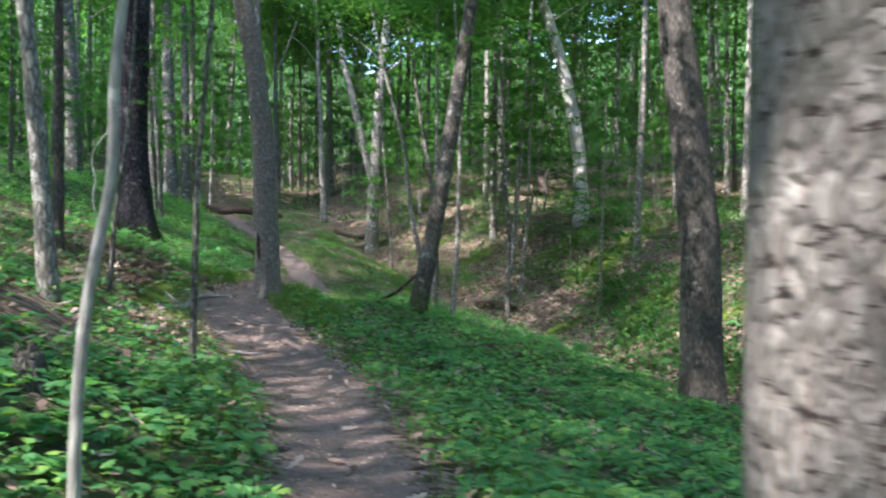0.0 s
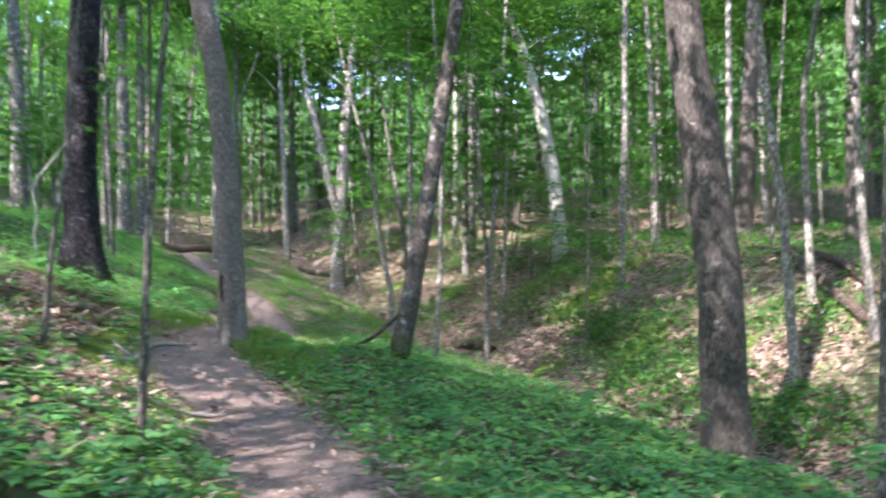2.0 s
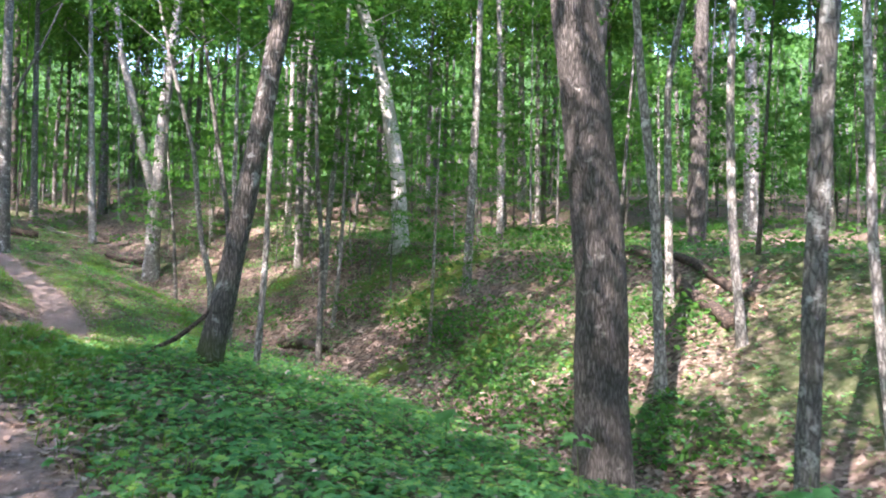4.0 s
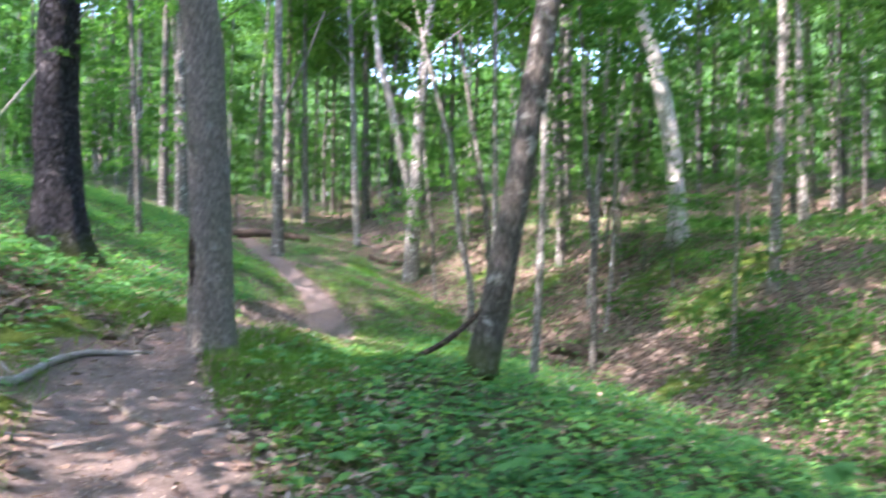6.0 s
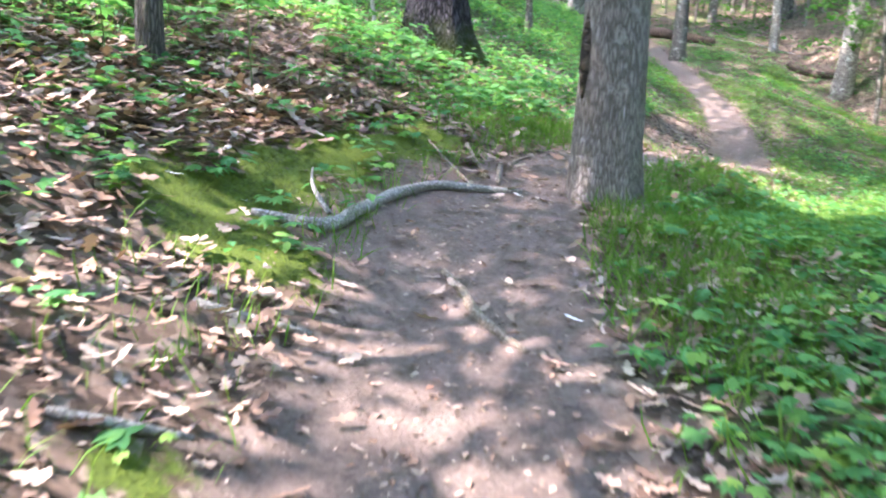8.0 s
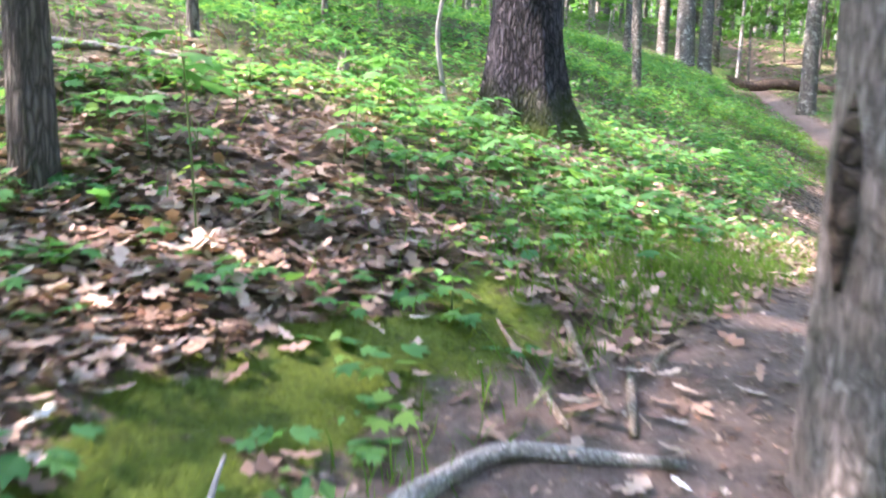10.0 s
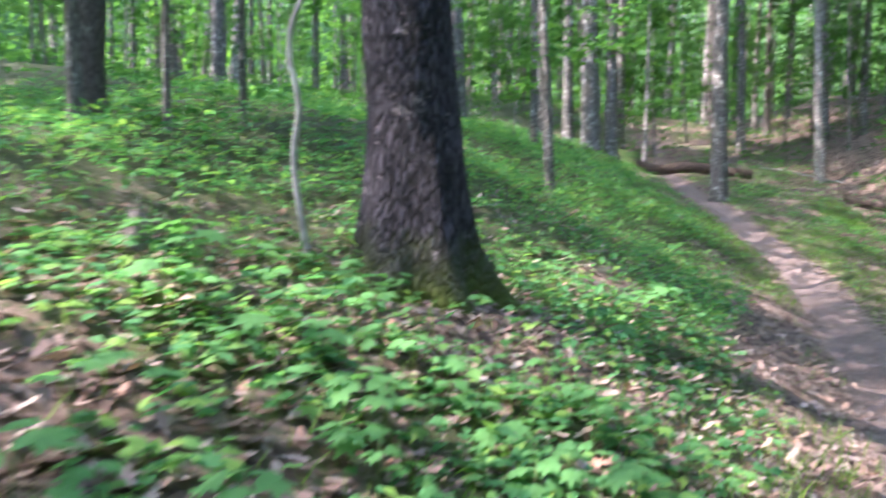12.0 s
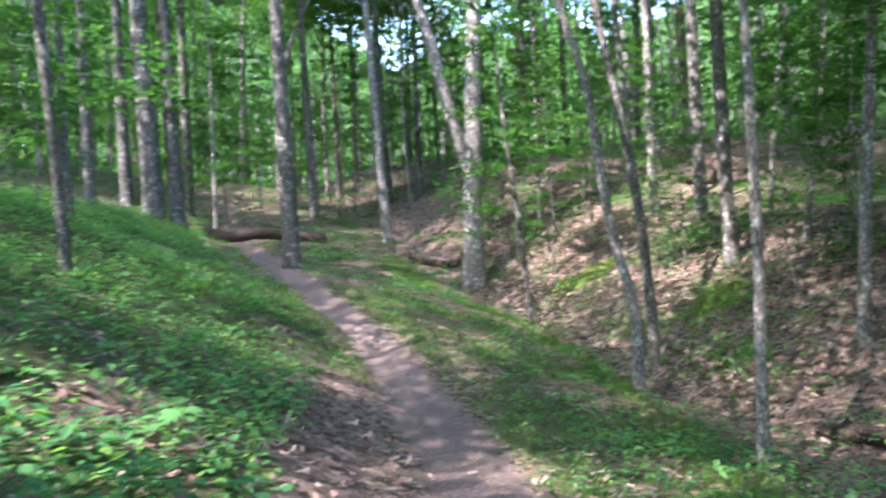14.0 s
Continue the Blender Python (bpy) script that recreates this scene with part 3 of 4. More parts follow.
tree([(6.08, 24.3, 1.0), (6.14, 24.14, 3.8), (6.22, 24.12, 6.34), (6.26, 24.11, 9.42)], 0.13, BARK_PALE, "slim white-barked tree on the far bank", 8, 15, limbs=4, crowns=2)
tree([(-3.8, 41.3, 0.95), (-3.72, 41.3, 4.4), (-3.6, 41.3, 6.2), (-3.5, 41.3, 9.0), (-3.3, 41.3, 11.0)], 0.36, BARK_PALE, "forked pale tree standing in the gully", 9, 21,
     forks=[([(-3.72, 41.3, 4.9), (-4.3, 41.3, 6.6), (-4.8, 41.3, 8.9), (-5.4, 41.3, 11.2), (-5.8, 41.4, 14)], 0.24)])
tree([(-0.85, 30.45, -0.6), (-0.85, 30.43, 1.1), (-1.21, 30.5, 2.29), (-1.4, 30.55, 3.82), (-1.54, 30.57, 5.34), (-2.04, 30.68, 7.03)], 0.115, BARK_PALE, "crooked white-barked tree at the gully edge", 10, 14, limbs=4, crowns=2, flare=0.3)
tree([(-0.2, 31.8, -0.3), (-0.24, 31.85, 1.0), (-0.4, 31.86, 3.21), (-0.78, 31.96, 5.6), (-1.09, 32.03, 7.42)], 0.115, BARK_GREY, "dark slim tree leaning beside the crooked one", 11, 15, limbs=4, crowns=2)
tree([(2.29, 34.29, 1.84), (2.21, 34.3, 5.26), (2.21, 34.3, 8.46), (2.39, 34.29, 13.4)], 0.17, BARK_GREY, "straight grey tree up the far slope", 12, 18, limbs=4)
tree([(9.11, 30.08, 2.74), (9.03, 30.11, 6.48), (8.99, 30.12, 8.84), (8.87, 30.16, 11.46)], 0.14, BARK_PALE, "slim pale tree on the far hilltop", 13, 17, limbs=4, crowns=2)
tree([(10.23, 26.19, 2.42), (10.29, 26.16, 5.81), (10.32, 26.15, 9.9)], 0.13, BARK_PALE, "slim pale tree on the far hilltop", 14, 17, limbs=4, crowns=2)
tree([(13.2, 31.8, 3.4), (13.45, 31.7, 7.3), (13.7, 31.6, 11.9)], 0.4, BARK_RED, "stout dark tree on the hilltop", 15, 21)
tree([(6.57, 14.94, -0.34), (6.44, 15.01, 2.69), (6.23, 15.11, 4.56), (6.12, 15.17, 6.15)], 0.095, BARK_PALE, "slender pale tree across the gully", 16, 14, limbs=4, crowns=2)
tree([(8.35, 17.62, 1.02), (8.3, 17.65, 3.25), (8.25, 17.68, 5.45), (8.48, 17.55, 6.87)], 0.09, BARK_PALE, "slender pale tree with a slight crook", 17, 13, limbs=4, crowns=2)
tree([(4.84, 9.71, -1.15), (4.92, 9.66, 1.34), (4.97, 9.63, 2.96), (5.04, 9.58, 4.47)], 0.115, BARK_GREY, "grey tree in the gully with a knotty trunk", 18, 15, limbs=4, crowns=1)
tree([(7.38, 11.18, -0.42), (7.21, 11.33, 1.72), (7.16, 11.37, 4.07)], 0.07, BARK_PALE, "slender pale tree across the gully", 19, 12, limbs=4, crowns=2)
tree([(8.03, 14.85, 0.45), (7.87, 14.96, 2.32), (7.82, 14.99, 4.43), (7.86, 14.96, 6.55)], 0.085, BARK_PALE, "slender pale tree across the gully", 20, 13, limbs=4, crowns=2)
tree([(18.5, 28.6, 4.0), (18.5, 28.6, 8.0), (18.4, 28.7, 13)], 0.3, BARK_PALE, "stout pale tree on the hilltop", 21, 20)
tree([(-16.85, 35.28, 4.6), (-16.94, 35.22, 7.9), (-17.04, 35.16, 9.55)], 0.36, BARK_GREY, "stout grey tree high on the bank", 22, 21)
tree([(-9.24, 38.78, 2.03), (-9.35, 38.75, 6.7), (-9.4, 38.75, 10.0)], 0.27, BARK_GREY, "upright grey tree beside the path", 23, 20,
     forks=[([(-9.36, 38.75, 7.6), (-8.9, 38.7, 9.0), (-8.1, 38.6, 10.6), (-7.4, 38.6, 12.5)], 0.07)])
tree([(-10.66, 49.76, 2.91), (-10.83, 49.73, 10.0), (-10.9, 49.71, 13.77)], 0.2, BARK_GREY, "slim grey tree beyond the bend", 24, 19, limbs=4)
tree([(-16.69, 41.55, 4.84), (-16.75, 41.52, 9.49)], 0.18, BARK_GREY, "grey tree high on the bank", 25, 18, limbs=4)
tree([(-16.66, 44.32, 4.71), (-16.73, 44.29, 9.13), (-16.74, 44.29, 12.33)], 0.24, BARK_GREY, "grey tree high on the bank", 26, 19, limbs=4)
tree([(-15.3, 43.5, 4.4), (-15.5, 43.5, 8.8), (-15.6, 43.5, 12)], 0.4, BARK_GREY, "stout grey tree beside its twin", 27, 21)
tree([(-14.6, 43.9, 4.2), (-14.7, 43.9, 8.8), (-14.8, 43.9, 12)], 0.27, BARK_GREY, "grey tree beside a stouter twin", 28, 20, limbs=4)
tree([(2.3, 41.71, 4.15), (2.33, 41.7, 7.55), (2.31, 41.71, 10.4)], 0.16, BARK_PALE, "pale slim tree on the far slope", 29, 18, limbs=4)
tree([(2.9, 38.49, 3.52), (2.88, 38.49, 6.0), (2.88, 38.5, 9.31)], 0.2, BARK_GREY, "grey tree on the far slope", 30, 18, limbs=4)
tree([(-0.25, 25.95, -0.64), (-0.2, 25.93, 2.42), (-0.22, 25.93, 4.26), (-0.23, 25.94, 5.38)], 0.085, BARK_PALE, "slender pale tree in the gully", 31, 13, limbs=4, crowns=3, flare=0.3)
tree([(2.62, 29.0, 0.36), (2.77, 28.93, 3.33), (2.97, 28.83, 6.14)], 0.11, BARK_PALE, "slim pale tree on the far slope", 32, 15, limbs=4, crowns=3)
tree([(-6.4, 12.95, 1.2), (-6.42, 12.96, 1.6), (-6.44, 12.98, 3.0)], 0.095, BARK_RED, "straight dark young oak on the leafy bank", 33, 14, limbs=4, crowns=1)
tree([(-12.51, 19.2, 3.39), (-12.5, 19.22, 4.42), (-12.4, 19.3, 7)], 0.19, BARK_RED, "dark tree up the bank", 34, 18, limbs=4, crowns=2)
tree([(-13.15, 33.32, 3.47), (-13.18, 33.31, 5.53), (-13.22, 33.29, 7.53)], 0.11, BARK_GREY, "slim grey tree up the bank", 35, 15, limbs=4, crowns=2)
tree([(-11.89, 18.62, 3.25), (-11.9, 18.6, 5.0)], 0.085, BARK_GREY, "slim grey tree up the bank", 36, 14, limbs=4, crowns=1)
tree([(-9.59, 26.37, 2.26), (-9.67, 26.34, 3.83), (-9.79, 26.28, 5.62)], 0.08, BARK_GREY, "slim grey tree on the grassy bank", 37, 14, limbs=4, crowns=2)

sapling([(-1.37, 2.99, 0.2), (-1.375, 2.99, 0.57), (-1.35, 3.0, 1.09), (-1.3, 3.02, 1.43), (-1.235, 3.03, 1.64), (-1.235, 3.03, 1.72), (-1.275, 3.04, 1.92), (-1.23, 3.05, 2.31)], 0.026, BARK_WHITE, "thin pale sapling with a kinked stem by the path", 50, 7.5, lift=3.6, spread=0.4)
sapling([(-2.53, 7.94, 0.2), (-2.5, 7.95, 2.1), (-2.42, 7.97, 3.2), (-2.35, 7.98, 4.2)], 0.038, BARK_GREY, "thin grey sapling on the bank", 51, 9, lift=4.5, spread=0.4)
sapling([(-4.5, 10.5, 0.75), (-4.42, 10.55, 2.0), (-4.3, 10.6, 2.9), (-4.25, 10.62, 4.0)], 0.035, BARK_GREY, "thin leaning sapling on the leafy bank", 52, 8, lift=4.5, spread=0.6)
sapling([(0.25, 17.39, -0.11), (0.35, 17.39, 1.54), (0.38, 17.38, 3.7), (0.31, 17.39, 5.52), (0.18, 17.39, 7.37)], 0.06, BARK_PALE, "thin pale sapling behind the mossy tree", 53, 10, lift=4.5)
sapling([(2.14, 24.97, -1.01), (2.16, 24.97, 2.04), (1.95, 24.99, 4.16), (1.85, 25.0, 6.82), (1.64, 25.02, 9.17)], 0.09, BARK_GREY, "slim twin-stemmed sapling rooted in the gully", 54, 11, lift=4.5)
sapling([(2.75, 27.0, -0.2), (2.94, 27.0, 2.0), (3.0, 27.0, 4.5)], 0.07, BARK_PALE, "slim pale sapling at the gully edge", 55, 9, lift=3.5)
sapling([(-8.96, 15.54, 2.22), (-8.96, 15.54, 3.0)], 0.055, BARK_GREY, "thin grey sapling up the bank", 57, 8, lift=6.8, spread=0.5)
sapling([(-11.52, 19.54, 3.3), (-11.52, 19.54, 4.4)], 0.05, BARK_GREY, "thin grey sapling up the bank", 58, 8)
sapling([(-11.69, 20.92, 3.5), (-11.7, 20.92, 4.7)], 0.055, BARK_GREY, "thin grey sapling up the bank", 59, 8)
sapling([(-8.0, 18.02, 1.97), (-8.14, 17.96, 2.5), (-8.03, 18.0, 2.83), (-8.18, 17.95, 3.2), (-8.13, 17.97, 3.55), (-7.95, 18.04, 3.8)], 0.028, BARK_WHITE, "wavy white sapling stem beside the black oak", 60, 4.6, lift=2.4, spread=0.5)
sapling([(-2.35, 36.7, 0.15), (-2.53, 36.71, 2.89), (-2.8, 36.73, 5.21), (-3.04, 36.75, 8.31)], 0.08, BARK_GREY, "slim sapling leaning over the gully", 61, 11)
sapling([(3.63, 33.44, 2.29), (4.01, 33.28, 4.36), (4.24, 33.18, 7.49)], 0.065, BARK_PALE, "slim leaning sapling on the far slope", 62, 10)
sapling([(5.09, 39.05, 3.87), (5.32, 38.96, 5.96), (5.64, 38.84, 8.43)], 0.09, BARK_GREY, "slim leaning sapling on the far slope", 63, 11)
sapling([(-1.27, 44.18, 3.39), (-1.25, 44.18, 8.28)], 0.08, BARK_PALE, "slim pale sapling up the gully", 64, 11)
sapling([(-13.33, 44.27, 4.0), (-13.3, 44.27, 8.3)], 0.09, BARK_PALE, "slim pale sapling by the bend", 65, 11)
sapling([(-10.29, 27.76, 2.48), (-10.37, 27.72, 3.83)], 0.06, BARK_GREY, "thin grey sapling on the grassy bank", 66, 9)


# ---- unseen tall trees, added beside and behind the start of the walk for shade ----
for i, (tx, ty, leafy_tops) in enumerate([(-7.5, 0.5, 0), (-11.5, 1.2, 4), (-6.3, -5.6, 3), (-16.5, 15.5, 3), (-15.4, 3.6, 3), (-3.0, -5.5, 3), (2.6, -3.5, 2)]):
    tz = float(height(tx, ty))
    tree([(tx, ty, tz), (tx + 0.1, ty, tz + 4), (tx + 0.2, ty + 0.1, tz + 8)], 0.16 + 0.02 * i, (BARK_GREY, BARK_RED)[i % 2], "tall straight unseen tree with a broad crown, added for shade", 80 + i, 18, crowns=leafy_tops)


def near_walk(x, y):
    """Within the open strip along the walk, where each tree is set by hand."""
    u = offset(x, y)
    return -3 < y < 46 and (-8.5 if y < 12 else -10.5) < u < 13.5


# Made-up clearings, kept treeless so sun reaches the leaf drift and black oak.
SUN_GAPS = [(-13.0, 6.2, 3.0), (-13.8, 12.6, 3.2), (-11.0, 15.2, 2.2), (-12.0, 17.5, 2.4)]


def woods():
    """The rest of the wood around, from a few grown patterns."""
    rng = np.random.default_rng(99)
    kinds = (BARK_GREY, BARK_PALE, BARK_RED, BARK_GREY)
    words = ("straight grey woodland tree", "pale-barked woodland tree", "dark brown woodland oak", "slim grey woodland tree")
    olds = [tree([(60 + 4 * i, -60, float(height(60 + 4 * i, -60))), (60 + 4 * i + rng.uniform(-0.4, 0.4), -60 + rng.uniform(-0.4, 0.4), float(height(60 + 4 * i, -60)) + 7)], rng.uniform(0.13, 0.24), kinds[i], words[i] + " with a leafy crown", 200 + i, 17 + i, crown_low=0.42, crowns=3) for i in range(4)]
    youngs = [sapling([(60 + 3 * i, -66, float(height(60 + 3 * i, -66))), (60 + 3 * i + rng.uniform(-0.3, 0.3), -66, float(height(60 + 3 * i, -66)) + 3)], 0.055, kinds[i], "young woodland tree with flat sprays of leaves", 220 + i, 7.2) for i in range(4)]
    spots = list(TREES)
    made = 0
    for _ in range(6000):
        x, y = rng.uniform(-46, 50), rng.uniform(-30, 88)
        young = rng.uniform() < 0.52
        strip = near_walk(x, y)
        if strip and not (young and y > 12 and not -6.5 < offset(x, y) < 7.5 and rng.uniform() < 0.6) or (abs(x) < 4 and -6 < y < 0):
            continue
        if any((x - a) ** 2 + (y - b) ** 2 < r * r for a, b, r in SUN_GAPS):
            continue
        gap = 1.5 if young else 2.6
        if any((x - a) ** 2 + (y - b) ** 2 < gap * gap for a, b in spots):
            continue
        spots.append((x, y))
        k = rng.uniform(0.8, 1.35)
        m = Matrix.Translation((x, y, float(height(x, y)) - 0.02)) @ Matrix.Rotation(rng.uniform(0, 6.28), 4, "Z") @ Matrix.Rotation(rng.normal(0, 0.035), 4, "X") @ Matrix.Diagonal((k, k, k, 1))
        copy_thing((youngs if young else olds)[rng.integers(4)], m)
        made += 1
        if made >= 380:
            break
    for _ in range(900):
        x, y = rng.uniform(-40, 42), rng.uniform(24, 80)
        if near_walk(x, y) or any((x - a) ** 2 + (y - b) ** 2 < 1.0 for a, b in spots):
            continue
        spots.append((x, y))
        k = rng.uniform(0.7, 1.2)
        copy_thing(youngs[rng.integers(4)], Matrix.Translation((x, y, float(height(x, y)) - 0.02)) @ Matrix.Rotation(rng.uniform(0, 6.28), 4, "Z") @ Matrix.Rotation(rng.normal(0, 0.05), 4, "X") @ Matrix.Diagonal((k, k, 1.6 * k, 1)))
        made += 1
        if made >= 490:
            break


woods()
# Three more trees out of view, added so their crowns shade the path.
for i, (tx, ty) in enumerate([(-11.5, -5.6), (-9.2, -4.4), (-10.3, 2.2)]):
    tz = float(height(tx, ty))
    tree([(tx, ty, tz), (tx - 0.1, ty, tz + 4), (tx, ty + 0.2, tz + 8)], 0.19, BARK_GREY, "tall straight unseen tree with a broad crown, added for shade", 90 + i, 18, crowns=1)
for i, (tx, ty) in enumerate([(-6.0, 52.0), (-8.5, 57.0), (-3.2, 56.0), (-1.0, 51.0), (-12.0, 61.0), (2.0, 60.0), (-5.5, 64.0), (6.0, 50.0), (10.5, 46.5), (13.5, 54.0), (8.0, 58.0), (17.0, 45.0), (4.0, 47.5), (20.0, 34.0), (24.0, 40.0), (17.5, 38.0), (22.5, 29.0), (26.0, 33.0)]):
    tz = float(height(tx, ty))
    tree([(tx, ty, tz), (tx - 0.1, ty, tz + 4), (tx, ty + 0.2, tz + 8)], 0.15, (BARK_GREY, BARK_RED)[i % 2], "woodland tree with a leafy crown far up the slope", 110 + i, 17, crowns=4, crown_low=0.3)
# Two unseen saplings, added to put the path's middle stretch in shade.
for i, (tx, ty) in enumerate([(-6.5, 8.3), (-7.3, 9.5)]):
    tz = float(height(tx, ty))
    sapling([(tx, ty, tz), (tx + 0.1, ty, tz + 3), (tx + 0.1, ty + 0.1, tz + 5)], 0.05, BARK_GREY, "young woodland tree with flat sprays of leaves", 120 + i, 9.5, lift=3.5)


def understory():
    """Low young trees with fine leaf sprays on the far slope and up the bank."""
    rng = np.random.default_rng(61)
    made = 0
    for _ in range(900):
        x, y = rng.uniform(-15, 14), rng.uniform(21, 45)
        u = float(offset(x, y))
        if -6.5 < u < 8.5 or y < 27 or not near_walk(x, y) or any((x - a) ** 2 + (y - b) ** 2 < 1.6 for a, b in TREES):
            continue
        z = float(height(x, y))
        sapling([(x, y, z), (x + rng.normal(0, 0.1), y, z + 1.5), (x + rng.normal(0, 0.15), y, z + 3)], rng.uniform(0.02, 0.04), (BARK_GREY, BARK_PALE)[made % 2], "low young tree with fine flat leaf sprays", 230 + made, rng.uniform(3.2, 6.5), lift=rng.uniform(0.2, 0.9))
        made += 1
        if made == 22:
            break


understory()


def far_woods():
    """The wood beyond, too far to tell tree from tree."""
    rng = np.random.default_rng(5)
    base = tagged(new("far_woods"), "distant woodland of many trunks and green foliage", "woods", kind="stuff")
    a = rng.uniform(0, 2 * math.pi, 900)
    r = rng.uniform(50, 130, 900)
    x, y = r * np.cos(a), 20 + r * np.sin(a)
    z = height(x, y)
    post = ([(math.cos(i * math.pi / 3) * (1 - 0.5 * k), math.sin(i * math.pi / 3) * (1 - 0.5 * k), k) for k in (0, 1) for i in range(6)], [(i, (i + 1) % 6, 6 + (i + 1) % 6, 6 + i) for i in range(6)])
    rot = turns(rng.uniform(0, 6, 900), rng.normal(0, 0.03, 900), rng.normal(0, 0.03, 900))
    thick = rng.uniform(0.08, 0.28, 900)
    part("trunks", scattered("trunks", post, np.stack([x, y, z - 0.2], -1), rot, np.stack([thick, thick, rng.uniform(12, 20, 900)], -1), True), BARK_GREY, base)
    n = 200000
    b = rng.integers(0, 900, n)
    h = rng.uniform(0.0, 1, n) ** 1.1 * 25
    at = np.stack([x[b] + rng.normal(0, 2.6, n), y[b] + rng.normal(0, 2.6, n), z[b] + h], -1)
    part("foliage", scattered("foliage", OVAL, at, turns(rng.uniform(0, 6.3, n), rng.normal(0, 0.7, n), rng.normal(0, 0.7, n)), rng.uniform(0.45, 0.95, n)), CANOPY, base)


far_woods()


def backdrop():
    """The closing edge of the wood, far off, with an uneven top."""
    n = 160
    a = np.linspace(0, 2 * math.pi, n, endpoint=False)
    rng = np.random.default_rng(3)
    tops = 46 + 5 * np.sin(7 * a) + 4 * np.sin(17 * a + 1) + rng.normal(0, 2.0, n)
    ring = [np.stack([140 * np.cos(a), 20 + 140 * np.sin(a), z], -1) for z in (np.full(n, -12.0), tops)]
    i = np.arange(n)
    mesh = mesh_from("backdrop", np.vstack(ring), np.stack([(i + 1) % n, i, n + i, n + (i + 1) % n], -1))
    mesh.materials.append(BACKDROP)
    tagged(new("backdrop", mesh), "hazy green edge of the distant wood", "backdrop", kind="structure")


backdrop()


# ---- plants of the floor ----


def sites(rng, n, box, chance):
    x, y = rng.uniform(box[0], box[1], n), rng.uniform(box[2], box[3], n)
    keep = rng.uniform(size=n) < chance(x, y)
    return x[keep], y[keep]


def plants(name, rng, x, y, leaves, size, shape, tall, material, label, spread=0.07):
    """Low plants: a ring of leaves on stalks over each site."""
    n = len(x) * leaves
    px, py = np.repeat(x, leaves), np.repeat(y, leaves)
    up = np.repeat(rng.uniform(0.4, 1.0, len(x)) * tall, leaves)
    yaw = rng.uniform(0, 6.3, n)
    out = rng.uniform(0.3, 1, n) * spread
    at = np.stack([px - np.sin(yaw) * out, py + np.cos(yaw) * out, height(px, py) + up * rng.uniform(0.6, 1.05, n)], -1)
    mesh = scattered(name, shape, at, turns(yaw, rng.normal(-0.12, 0.22, n), rng.normal(0, 0.2, n)), rng.uniform(0.45, 1.25, n) * size)
    mesh.materials.append(material)
    return tagged(new(name, mesh), label, "plants", kind="stuff")


def broad(x, y):
    u = offset(x, y)
    fade = np.interp(y, [0, 14, 22, 30], [1, 1, 0.55, 0.25])
    return lushness(x, y) * np.where((u > 0) | (y < 18), 1, 0.5) * fade


def blades(x, y):
    u = offset(x, y)
    half = along(y, PATH_HALF)
    verge = np.where((u > 0) & (y < 17), np.exp(-((u - half - 0.5) / 0.75) ** 2), np.exp(-((np.abs(u) - half - 0.35) / 0.45) ** 2) * np.where((u < 0) & (y > 20.5) & (y < 28), 0.08, 1))
    oak = np.exp(-((x + 2.8) / 0.9) ** 2 - ((y - 13.3) / 0.9) ** 2)
    bank = np.where((u < -half - np.interp(y, [14, 16, 20, 22, 27, 29], [0, 0.4, 0.6, 1.4, 1.3, 0.1])) & (y > 11), 0.35, 0) + np.where((u < -half - 0.2) & (y > 28.5), 0.45, 0)
    rise = np.where((u > half) & (u < 3.2) & (y > 14), 0.5, 0)
    heap = np.exp(-((x + 5.1) / 1.3) ** 2 - ((y - 12.8) / 1.2) ** 2)
    thin = np.where(np.abs(u) > half + 0.9, 0.5 + 0.5 * np.sin(1.7 * x + y) * np.sin(1.9 * y - x), 1)
    return np.clip(verge * 0.75 + oak + bank * thin + rise, 0, 1) * np.clip(1 - 1.3 * heap, 0, 1) * np.clip(1 - 1.6 * mossy(x, y), 0, 1) * np.clip((np.abs(u) - half * 0.9) / 0.2, 0, 1)


def litter(x, y):
    u = offset(x, y)
    half = along(y, PATH_HALF)
    on_path = np.where(np.abs(u) < half, np.interp(y, [7.5, 9, 10.8, 11.6], [0.1, 0.6, 0.5, 0.05]), 1)
    heap = np.exp(-((x + 5.2) / 1.3) ** 2 - ((y - 12.9) / 1.3) ** 2)
    return np.clip(on_path * (0.45 + heap) * (1 - 1.25 * mossy(x, y)), 0, 1) * (1 - swept(x, y))


rng = np.random.default_rng(11)
x, y = sites(rng, 16500, (-8.0, 6.5, 1.2, 22), broad)
plants("seedling_carpet", rng, x, y, 5, 0.092, LOBED, 0.13, SEEDLING, "carpet of low green seedlings with lobed leaves", 0.07)
x, y = sites(rng, 42000, (-17, 14, 1, 48), lushness)
plants("leafy_undergrowth", rng, x, y, 5, 0.085, OVAL, 0.15, SEEDLING, "low leafy green undergrowth on the forest floor", 0.1)
x, y = sites(rng, 12000, (-50, 55, 18, 95), lambda x, y: np.where((y > 46) | (np.abs(offset(x, y) - 1) > 13), 0.8, np.where(offset(x, y) < -7, 0.3, np.where((offset(x, y) > 10), 0.12, 0))))
plants("distant_undergrowth", rng, x, y, 7, 0.24, OVAL, 0.55, UNDERSTORY, "green undergrowth deeper in the wood", 0.45)
x, y = sites(rng, 120000, (-10, 3, 2, 36), blades)
n = len(x)
